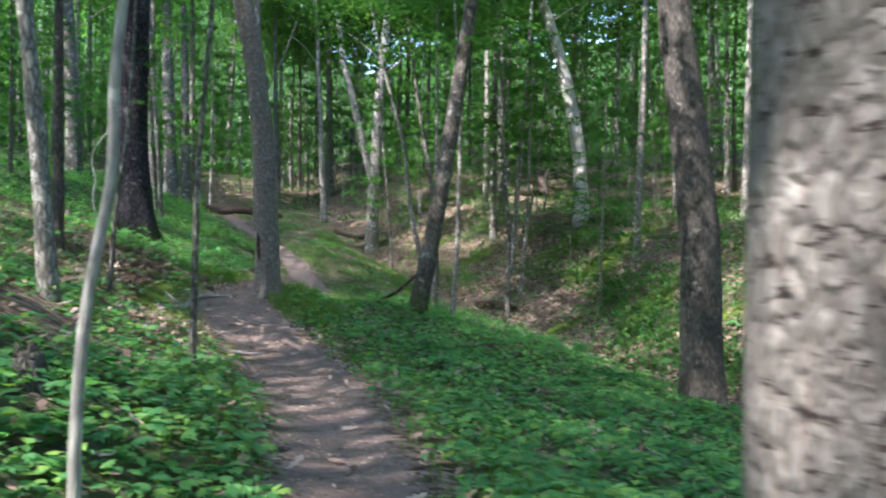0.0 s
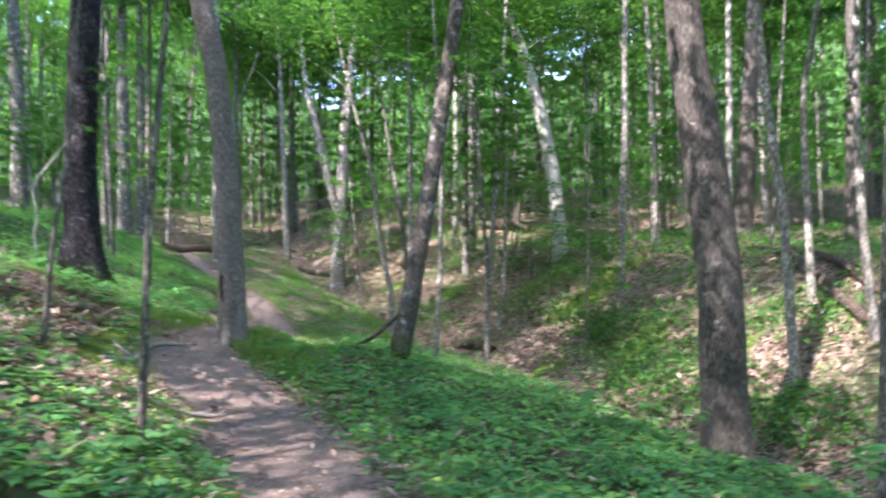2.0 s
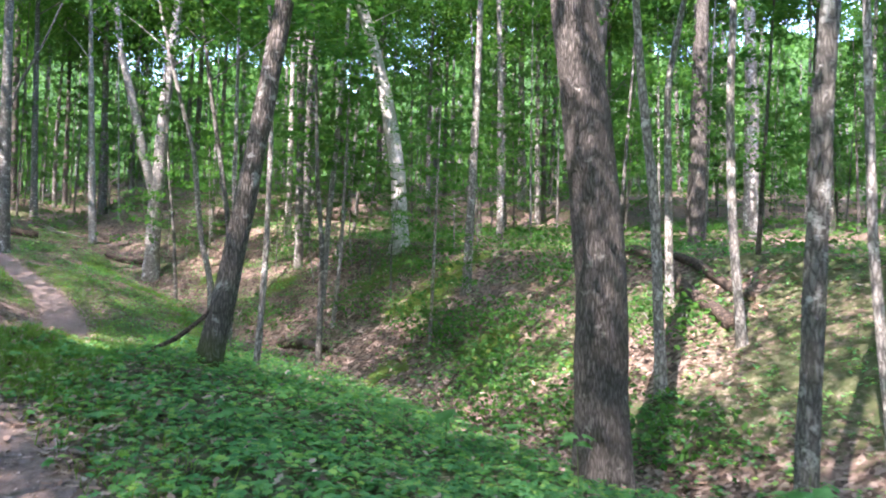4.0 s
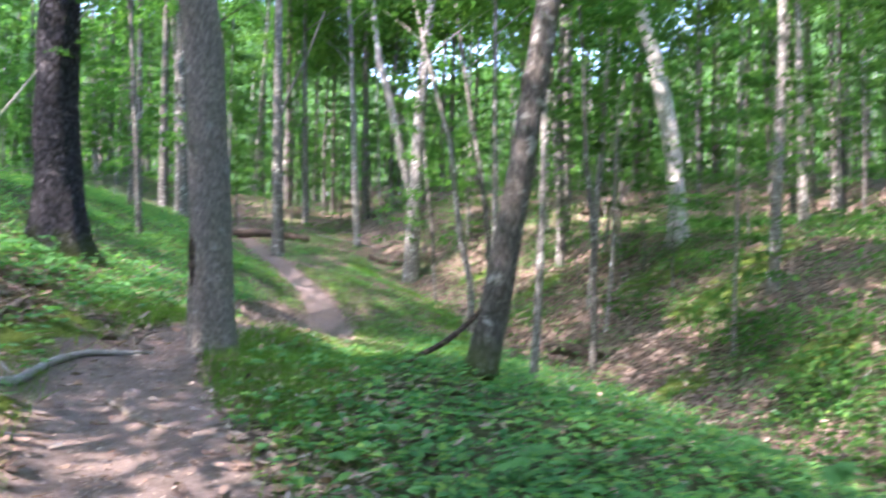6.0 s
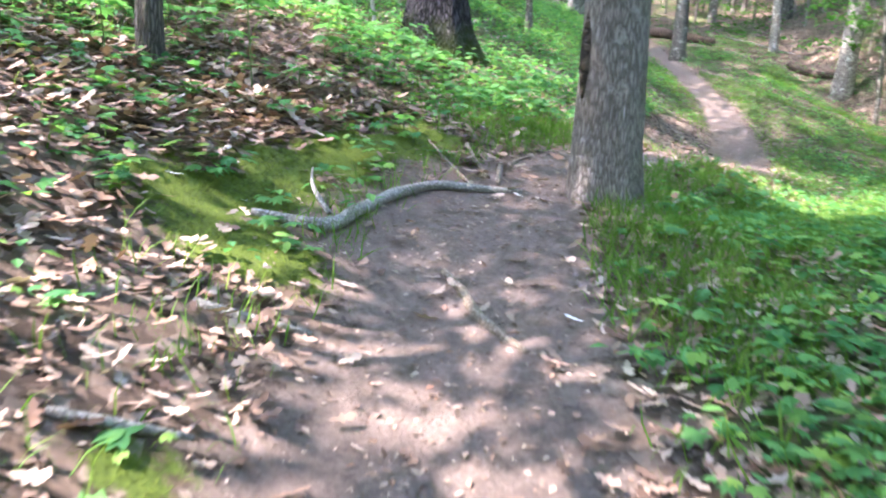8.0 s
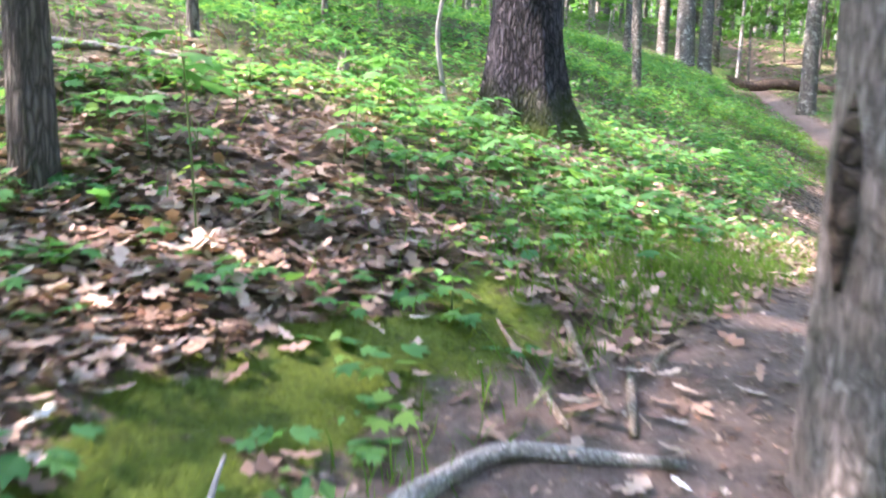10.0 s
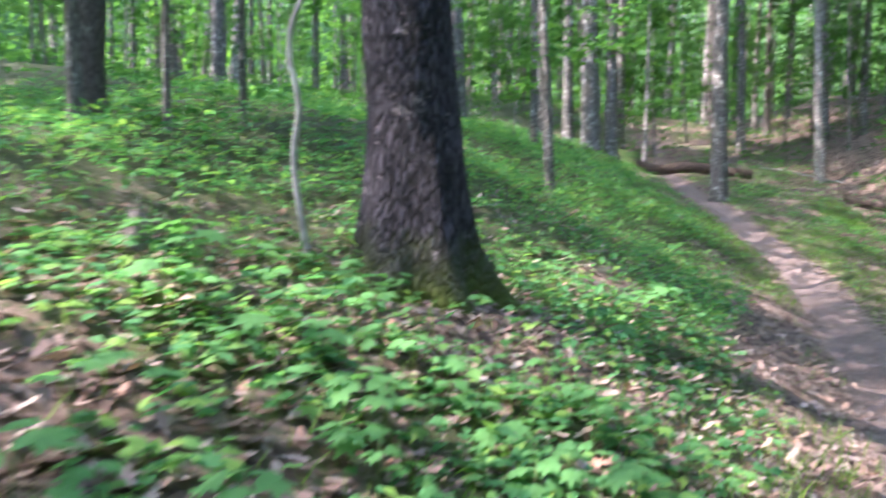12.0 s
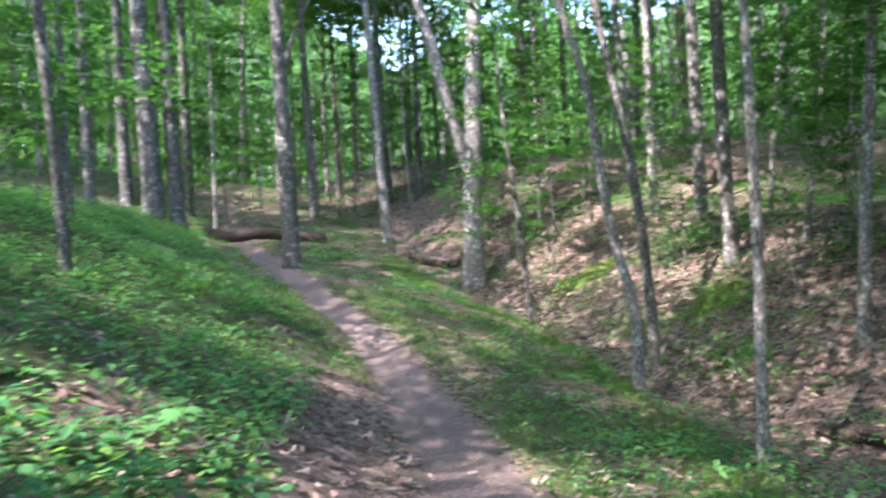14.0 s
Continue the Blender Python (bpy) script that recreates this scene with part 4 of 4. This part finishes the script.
mesh = scattered("grass", BLADE, np.stack([x, y, height(x, y) - 0.01], -1), turns(rng.uniform(0, 6.3, n), rng.normal(0, 0.35, n), rng.normal(0, 0.25, n)), rng.uniform(0.07, 0.2, n)[:, None] * np.array([[1.3, 1.0, 1.0]]))
mesh.materials.append(GRASS)
tagged(new("grass", mesh), "fine green grass along the verges of the path", "grass", kind="stuff")
x, y = sites(rng, 36000, (-9, 6, 1.5, 26), litter)
n = len(x)
mesh = scattered("fallen_leaves", OAKLEAF, np.stack([x, y, height(x, y) + rng.uniform(0.006, 0.03, n)], -1), turns(rng.uniform(0, 6.3, n), rng.normal(0, 0.3, n), rng.normal(0, 0.3, n)), rng.uniform(0.07, 0.15, n))
mesh.materials.append(DRY_LEAF)
tagged(new("fallen_leaves", mesh), "dry brown and tan oak leaves littering the ground", "leaves", kind="stuff")


x, y = sites(rng, 26000, (-16, 13, 16, 46), lambda x, y: np.where(offset(x, y) < -1.9, np.where((y < 19.5) & (x > -9), 0.2, 0.8) * (1 - 0.95 * np.exp(-((x + 6.95) / 0.9) ** 2 - ((y - 18.0) / 0.8) ** 2)), np.where(offset(x, y) < 1.9, 0, 0.28)) * np.clip(0.5 + 0.8 * np.sin(0.8 * x + 0.5 * y) * np.sin(0.6 * y - 0.9 * x), 0.15, 1))
plants("bank_undergrowth", rng, x, y, 7, 0.12, OVAL, 0.32, SEEDLING, "patches of taller leafy undergrowth on bank and slope", 0.2)
x, y = sites(rng, 110000, (-8, 1, 15.5, 43), lambda x, y: np.exp(-((x - np.interp(y, [15, 18, 24, 29, 36, 41], [-2.2, -1.6, -1.3, -1.2, -2.3, -6.2])) / 0.5) ** 2) * np.clip(0.75 + 0.5 * np.sin(1.9 * y), 0.1, 1))
n = len(x)
mesh = scattered("bank_grass", BLADE, np.stack([x, y, height(x, y) - 0.01], -1), turns(rng.uniform(0, 6.3, n), rng.normal(0, 0.4, n), rng.normal(0, 0.3, n)), rng.uniform(0.1, 0.22, n)[:, None] * np.array([[1.8, 1.0, 1.0]]))
mesh.materials.append(GRASS)
tagged(new("bank_grass", mesh), "bright grass along the crest of the gully bank", "grass", kind="stuff")


x, y = sites(rng, 9000, (0.5, 13, 13, 36), lambda x, y: np.where(x > along(y, GULLY_X) - 1.5, 0.8, 0.2) * np.clip(0.6 + 0.6 * np.sin(0.9 * x) * np.sin(1.1 * y + x), 0.1, 1))
n = len(x)
mesh = scattered("slope_leaves", OAKLEAF, np.stack([x, y, height(x, y) + rng.uniform(0.01, 0.05, n)], -1), turns(rng.uniform(0, 6.3, n), rng.normal(0, 0.4, n), rng.normal(0, 0.4, n)), rng.uniform(0.1, 0.19, n))
mesh.materials.append(DRY_LEAF)
tagged(new("slope_leaves", mesh), "brown dry leaves strewn over the gully slope", "leaves", kind="stuff")


# ---- fallen wood ----


def lying(name, label, points, radii, material, lift=0.6, sides=12, step=0.06, lumps=0.08, seed=1, category="branch"):
    """A branch or log that lies along the ground."""
    cuts = np.linspace(0, len(points) - 1, (len(points) - 1) * (6 if category == "log" else 1) + 1)
    radii = np.interp(cuts, range(len(radii)), radii).tolist()
    points = list(zip(*(np.interp(cuts, range(len(points)), [p[k] for p in points]).tolist() for k in (0, 1))))
    foot = Vector((*points[0], float(height(*points[0]))))
    base = thing(name, foot, label, category)
    rel = [Vector((a, b, float(height(a, b)) + r * lift)) - foot for (a, b), r in zip(points, radii)]
    part("wood", tube(rel, radii, sides, step, 0, 1, 3, 0, lumps, seed), material, base)
    return base, foot


stick, foot = lying("fallen_branch", "long bent grey branch lying across the path", [(-4.36, 11.93), (-4.2, 12.06), (-4.02, 12.16), (-4.07, 12.45), (-4.13, 12.89), (-4.09, 13.34), (-3.87, 13.49), (-3.6, 13.67)],
                    [0.022, 0.03, 0.04, 0.042, 0.037, 0.031, 0.026, 0.016], DEADWOOD, 0.7, 14, 0.03)
twig = [Vector((a, b, float(height(a, b)) + h)) - foot for a, b, h in ((-4.13, 12.3, 0.03), (-4.24, 12.33, 0.07), (-4.34, 12.38, 0.09), (-4.46, 12.54, 0.11))]
part("twig", tube(twig, [0.014, 0.015, 0.012, 0.006], 10, 0.03, 0, 1, 3, 0, 0.08), DEADWOOD, stick)
lying("fallen_branch", "straight pale weathered branch with mossy ground beside it", [(-2.97, 9.63), (-2.75, 9.88), (-2.5, 10.12), (-2.33, 10.33)], [0.016, 0.022, 0.024, 0.014], DEADWOOD, 0.5)
lying("fallen_branch", "short grey half-buried branch", [(-3.33, 10.12), (-3.24, 10.28), (-3.13, 10.45)], [0.014, 0.02, 0.01], DEADWOOD, 0.3)
lying("exposed_root", "pale exposed root crossing the trodden earth", [(-3.36, 12.28), (-3.15, 12.13), (-2.97, 11.9), (-2.8, 11.83), (-2.62, 11.72)], [0.018, 0.026, 0.026, 0.022, 0.012], ROOT, 0.25, category="root")
lying("exposed_root", "thin pale root on the earth bank beside the moss", [(-4.55, 13.98), (-4.41, 13.88), (-4.2, 13.74), (-3.99, 13.61)], [0.007, 0.012, 0.016, 0.014], ROOT, 0.5, category="root")
lying("exposed_root", "short curved root on the earth bank", [(-4.36, 14.24), (-4.25, 14.1), (-4.14, 13.99), (-3.93, 13.81)], [0.016, 0.02, 0.02, 0.012], ROOT, 0.6, category="root")
lying("exposed_root", "short pale root end on the earth bank", [(-4.02, 14.16), (-3.92, 13.95), (-3.8, 13.71)], [0.022, 0.022, 0.016], ROOT, 0.7, category="root")
lying("exposed_root", "small curled root on the earth bank", [(-3.95, 14.2), (-4.02, 14.4), (-3.97, 14.58)], [0.014, 0.016, 0.01], ROOT, 0.6, category="root")
lying("fallen_branch", "pale weathered stick lying among plants on the bank", [(-8.7, 13.7), (-8.64, 14.1), (-8.5, 14.45), (-8.1, 14.85)], [0.03, 0.038, 0.034, 0.02], DEADWOOD, 0.8)
lying("fallen_branch", "mossy grey stick on the trodden earth", [(-3.75, 11.0), (-3.55, 11.12), (-3.4, 11.3)], [0.02, 0.022, 0.012], DEADWOOD, 0.4)
lying("fallen_log", "dark rotten log lying across beyond the path", [(-13.6, 43.6), (-12.0, 44.3), (-10.4, 44.6), (-9.3, 44.8)], [0.2, 0.24, 0.23, 0.18], ROTTEN, 0.8, 14, 0.15, 0.06, category="log")
lying("fallen_log", "dark rotten log lying down the far slope", [(11.2, 27.4), (9.8, 22.0), (8.9, 18.6), (8.15, 15.3)], [0.1, 0.13, 0.14, 0.13], ROTTEN, 0.9, 14, 0.15, 0.06, category="log")
lying("fallen_log", "dark fallen log along the hillside", [(11.4, 24.8), (9.9, 20.6), (8.95, 15.9)], [0.08, 0.1, 0.1], ROTTEN, 0.9, 14, 0.15, 0.06, category="log")
lying("fallen_log", "dark log lying in the gully", [(-6.1, 43.9), (-5.1, 43.5), (-4.3, 43.1)], [0.12, 0.15, 0.12], ROTTEN, 0.7, 12, 0.15, 0.06, category="log")
lying("fallen_log", "thick dark log with torn end on the hilltop", [(4.4, 45.2), (5.5, 44.7), (6.6, 44.2)], [0.22, 0.3, 0.26], ROTTEN, 0.8, 14, 0.15, 0.1, category="log")
lying("fallen_branch", "long thin pale stick lying in the hollow", [(-9.4, 47.0), (-8.2, 46.8), (-7.0, 46.6), (-6.2, 46.4)], [0.03, 0.035, 0.03, 0.02], DEADWOOD, 1.2, category="branch")
lying("fallen_log", "short rotten log among roots in the gully", [(1.25, 27.7), (1.8, 26.6), (2.35, 25.4)], [0.1, 0.17, 0.13], ROTTEN, 0.7, 12, 0.08, 0.15, category="log")

branch = thing("dead_branch", (-1.32, 15.3, float(height(-1.32, 15.3))), "dark dead branch propped against the mossy tree", "branch")
part("wood", tube([(0, 0, 0.02), (0.4, 0.1, 0.2), (0.75, 0.22, 0.5), (1.05, 0.3, 0.85)], [0.03, 0.035, 0.03, 0.02], 10, 0.06, 0, 1, 3, 0, 0.08), ROTTEN, branch)

scar = part("bark_scar", tube([(-0.15, -0.17, 0.62), (-0.15, -0.165, 0.8), (-0.15, -0.16, 1.0), (-0.155, -0.155, 1.16)], [0.012, 0.04, 0.036, 0.01], 10, 0.03, 0, 1, 3, 0, 0.25), ROTTEN, OAK, "dark split scar in the bark")


def stump(x, y, radius, tall, label, material):
    base = thing("tree_stump", (x, y, float(height(x, y))), label, "stump")
    rng = np.random.default_rng(int(radius * 1000))
    part("wood", tube([(0, 0, -0.05), (0.01, 0, tall * 0.5), (0.02, 0.01, tall)], [radius, radius * 0.8, radius * 0.55], 18, 0.02, 0.5, 0.08, 4, 0.12, 0.1, 3), material, base)
    for i in range(5):
        t = i * 1.26 + rng.uniform(0, 0.5)
        part("splinter", tube([(math.cos(t) * radius * 0.45, math.sin(t) * radius * 0.45, tall * 0.9), (math.cos(t) * radius * 0.5, math.sin(t) * radius * 0.5, tall * rng.uniform(1.15, 1.5))], [radius * 0.14, radius * 0.04], 6, 0.03), material, base)


stump(-7.95, 16.4, 0.07, 0.22, "small broken brown stump among the plants", BARK_OAK)
stump(-2.4, 4.55, 0.12, 0.2, "rotten crumbling stump among leaves on the bank", BARK_RED)
stump(-8.3, 20.6, 0.05, 0.3, "thin pale broken stub behind the black oak", DEADWOOD)

# ---- single seedlings beside the walk ----
STEM = start("green_stem", 0.6)[0]
STEM.node_tree.nodes["Principled BSDF"].inputs["Base Color"].default_value = (0.10, 0.14, 0.05, 1)


def seedling(x, y, tall, size, leaves, seed):
    """A young maple: a thin stem with a tier of lobed leaves."""
    rng = np.random.default_rng(seed)
    base = thing("maple_seedling", (x, y, float(height(x, y)) - 0.01), "young maple seedling with broad lobed green leaves", "seedling", "maple seedlings")
    lean = rng.normal(0, 0.08, 2) * tall
    part("stem", tube([(0, 0, 0), (lean[0] * 0.4, lean[1] * 0.4, tall * 0.5), (lean[0], lean[1], tall)], [0.006, 0.005, 0.003], 6, 0.05), STEM, base)
    for i in range(leaves):
        yaw = i * 2.4 + rng.uniform(-0.3, 0.3)
        up = tall * rng.uniform(0.72, 1.0)
        s = size * rng.uniform(0.7, 1.15)
        out = 0.35 * size
        mesh = scattered("leaf", LOBED, np.array([[lean[0] * up / tall - math.sin(yaw) * out, lean[1] * up / tall + math.cos(yaw) * out, up]]), turns(np.array([yaw]), np.array([rng.normal(-0.25, 0.15)]), np.array([rng.normal(0, 0.15)])), np.array([s]))
        part("leaf", mesh, SEEDLING, base)
    return base


SPOTS = [(-6.95, 17.75, 0.26, 0.09, 9), (-7.25, 17.6, 0.3, 0.09, 9), (-6.55, 18.2, 0.24, 0.08, 8), (-7.7, 17.45, 0.34, 0.1, 9), (-6.35, 18.6, 0.28, 0.09, 9), (-6.1, 21.1, 0.42, 0.2, 8), (-6.3, 21.5, 0.35, 0.18, 7), (-6.0, 19.5, 0.25, 0.15, 6), (-6.88, 15.73, 0.3, 0.16, 6), (-6.44, 15.93, 0.28, 0.16, 6), (-5.9, 15.93, 0.25, 0.15, 6), (-6.35, 14.94, 0.3, 0.16, 6), (-7.28, 16.28, 0.35, 0.17, 7),
         (-6.09, 14.59, 0.28, 0.15, 6), (-5.61, 15.03, 0.24, 0.14, 5), (-5.78, 15.94, 0.25, 0.14, 6), (-6.53, 13.6, 0.35, 0.16, 7), (-6.3, 12.5, 0.45, 0.17, 8), (1.94, 13.3, 0.5, 0.2, 9), (-2.06, 3.62, 0.25, 0.15, 6)]
for i, (sx, sy, tall, size, count) in enumerate(SPOTS):
    seedling(sx, sy, tall, size, count, 300 + i)
for i, (sx, sy, tall, size, count) in enumerate([(-1.98, 4.22, 0.22, 0.14, 6), (-2.2, 6.79, 0.3, 0.15, 6), (-1.3, 11.3, 0.22, 0.13, 6), (-1.1, 12.0, 0.25, 0.14, 6), (-5.75, 13.35, 0.98, 0.2, 7), (2.3, 12.6, 0.55, 0.2, 9), (5.9, 15.9, 0.6, 0.2, 9), (-0.2, 11.4, 0.3, 0.15, 7), (4.0, 8.7, 0.95, 0.17, 10), (4.5, 9.3, 0.8, 0.16, 9), (3.4, 11.3, 0.7, 0.17, 9), (3.0, 12.0, 0.6, 0.18, 9)]):
    seedling(sx, sy, tall, size, count, 340 + i)


x, y = sites(np.random.default_rng(21), 260, (-7.6, -4.7, 13.4, 17.6), lushness)
for i, (sx, sy) in enumerate(list(zip(x, y))[:64]):
    seedling(float(sx), float(sy), 0.16 + 0.012 * (i % 9), 0.09 + 0.006 * (i % 7), 5 + i % 3, 500 + i)


# ---- shrubs on the far slope ----
def shrub(x, y, size, seed):
    rng = np.random.default_rng(seed)
    base = thing("shrub", (x, y, float(height(x, y))), "low dark green shrub on the gully slope", "shrub", "slope shrubs")
    for i in range(4):
        a = i * 1.6 + rng.uniform(0, 0.6)
        part("stem", tube([(0, 0, -0.03), (math.cos(a) * size * 0.3, math.sin(a) * size * 0.3, size * 0.4), (math.cos(a) * size * 0.6, math.sin(a) * size * 0.6, size * 0.7)], [0.012, 0.009, 0.004], 6, 0.1), BARK_GREY, base)
    part("crown", crown_mesh("crown", rng, 16, 26, (size, size, size * 0.45), 0.13, 0.5), UNDERSTORY, base).location = (0, 0, size * 0.5)


for i, (sx, sy, size) in enumerate([(4.94, 21.9, 0.9), (5.45, 27.1, 0.7), (5.03, 18.55, 0.8), (4.7, 23.3, 0.7), (7.3, 16.1, 0.8), (4.4, 17.0, 0.6), (2.2, 36.0, 0.8), (6.2, 19.8, 0.7), (5.8, 13.2, 0.7), (3.6, 27.2, 0.6), (7.8, 21.5, 0.7), (6.6, 29.2, 0.7), (8.4, 25.0, 0.8), (3.9, 31.2, 0.6), (0.9, 30.0, 0.5), (5.2, 15.4, 0.7)]):
    shrub(sx, sy, size, 400 + i)

# ---- crumbs, moss and single leaves ----
rng = np.random.default_rng(77)
x, y = sites(rng, 60000, (-6, 1.2, 2.5, 27), lambda x, y: np.clip(trodden(x, y) * 1.4 - 0.35, 0, 1))
n = len(x)
mesh = scattered("leaf_crumbs", OVAL, np.stack([x, y, height(x, y) + 0.004], -1), turns(rng.uniform(0, 6.3, n), rng.normal(0, 0.25, n), rng.normal(0, 0.25, n)), rng.uniform(0.015, 0.05, n))
mesh.materials.append(DRY_LEAF)
tagged(new("leaf_crumbs", mesh), "crumbled leaf bits and grit on the trodden path", "litter", kind="stuff")
x, y = sites(rng, 110000, (-6.2, -1.8, 9.2, 14.8), lambda x, y: np.clip(mossy(x, y) * 1.3 - 0.2, 0, 1))
n = len(x)
mesh = scattered("moss", BLADE, np.stack([x, y, height(x, y) - 0.004], -1), turns(rng.uniform(0, 6.3, n), rng.normal(0, 0.5, n), rng.normal(0, 0.5, n)), rng.uniform(0.018, 0.055, n)[:, None] * np.array([[2.2, 1.0, 0.8]]))
mesh.materials.append(MOSS)
tagged(new("moss", mesh), "soft yellow-green moss cushions on the bank", "moss", kind="stuff")
x, y = sites(rng, 26000, (-5.6, -1.5, 12, 16.5), blades)
n = len(x)
mesh = scattered("verge_grass", BLADE, np.stack([x, y, height(x, y) - 0.01], -1), turns(rng.uniform(0, 6.3, n), rng.normal(0, 0.35, n), rng.normal(0, 0.3, n)), rng.uniform(0.07, 0.19, n)[:, None] * np.array([[1.2, 1.0, 1.0]]))
mesh.materials.append(GRASS)
tagged(new("verge_grass", mesh), "tufts of long green grass round the foot of the tree", "grass", kind="stuff")
x, y = sites(rng, 17000, (-8.2, -1.0, 8, 20), lambda x, y: np.where(np.abs(offset(x, y)) < along(y, PATH_HALF), 0.06, 0.9) * np.clip(1 - 1.3 * mossy(x, y), 0, 1) * (1 - swept(x, y)))
n = len(x)
mesh = scattered("leaf_litter", OAKLEAF, np.stack([x, y, height(x, y) + rng.uniform(0.004, 0.03, n)], -1), turns(rng.uniform(0, 6.3, n), rng.normal(0, 0.3, n), rng.normal(0, 0.3, n)), rng.uniform(0.06, 0.12, n))
mesh.materials.append(DRY_LEAF)
tagged(new("leaf_litter", mesh), "thick brown leaf litter under the plants of the bank", "leaves", kind="stuff")
x, y = sites(rng, 15000, (-7.4, -3.6, 10.2, 15.0), lambda x, y: np.exp(-((x + 5.3) / 1.2) ** 2 - ((y - 12.8) / 1.3) ** 2) * np.clip(1.1 - 1.6 * mossy(x, y), 0, 1) * (1 - swept(x, y)))
n = len(x)
mesh = scattered("leaf_drift", OAKLEAF, np.stack([x, y, height(x, y) + rng.uniform(0.01, 0.06, n)], -1), turns(rng.uniform(0, 6.3, n), rng.normal(0, 0.26, n), rng.normal(0, 0.26, n)), rng.uniform(0.08, 0.15, n))
mesh.materials.append(DRY_LEAF)
tagged(new("leaf_drift", mesh), "drift of curled tan oak leaves on the bank", "leaves", kind="stuff")
LEAVES = []
for i in range(6):
    mesh = scattered("leaf", OAKLEAF, np.zeros((1, 3)), turns(np.zeros(1), rng.normal(0, 0.3, 1), rng.normal(0, 0.3, 1)), np.array([1.0]))
    mesh.materials.append(SINGLE_LEAF)
    LEAVES.append(mesh)
x, y = sites(rng, 1500, (-6.3, -1.6, 9.0, 15.0), lambda x, y: 0.24 * np.clip(1 - 1.2 * mossy(x, y), 0, 1) * (1 - 0.8 * swept(x, y)) * np.where(trodden(x, y) > 0.6, 0.12, 1))
for lx, ly in list(zip(x, y))[:280]:
    ob = new("leaf", LEAVES[rng.integers(6)])
    ob.parent = GROUND
    ob.location = (lx, ly, float(height(lx, ly)) + 0.03)
    ob.rotation_euler = (rng.normal(0, 0.2), rng.normal(0, 0.2), rng.uniform(0, 6.3))
    ob.scale = [rng.uniform(0.05, 0.105)] * 3


def bleached_leaf(x, y, size, yaw, label):
    mesh = scattered("leaf", OAKLEAF, np.zeros((1, 3)), turns(np.array([yaw]), np.array([0.15]), np.array([0.1])), np.array([size]))
    mesh.materials.append(PALE_LEAF)
    ob = new("fallen_leaf", mesh)
    ob.location = (x, y, float(height(x, y)) + 0.03)
    return tagged(ob, label, "leaf", "bleached leaves")


PALE_LEAF, nodes, links, shader = start("bleached_leaf", 0.8)
links.new(mixed(nodes, links, noise_node(nodes, links, coords(nodes, links, (30, 30, 30)), 1.0), (0.62, 0.6, 0.57), (0.78, 0.77, 0.75)), shader.inputs["Base Color"])
bleached_leaf(-4.87, 12.21, 0.11, 0.4, "bleached white leaf lying on the moss")
bleached_leaf(-4.68, 11.77, 0.12, 2.0, "pale cream leaf at the edge of the moss")
bleached_leaf(-3.52, 13.51, 0.08, 1.2, "pale leaf lying by the foot of the tree")
bleached_leaf(-4.45, 12.00, 0.05, 3.0, "small pale leaf scrap on mossy earth")
bleached_leaf(-2.49, 11.99, 0.09, 1.6, "white leaf lying at the grassy path edge")
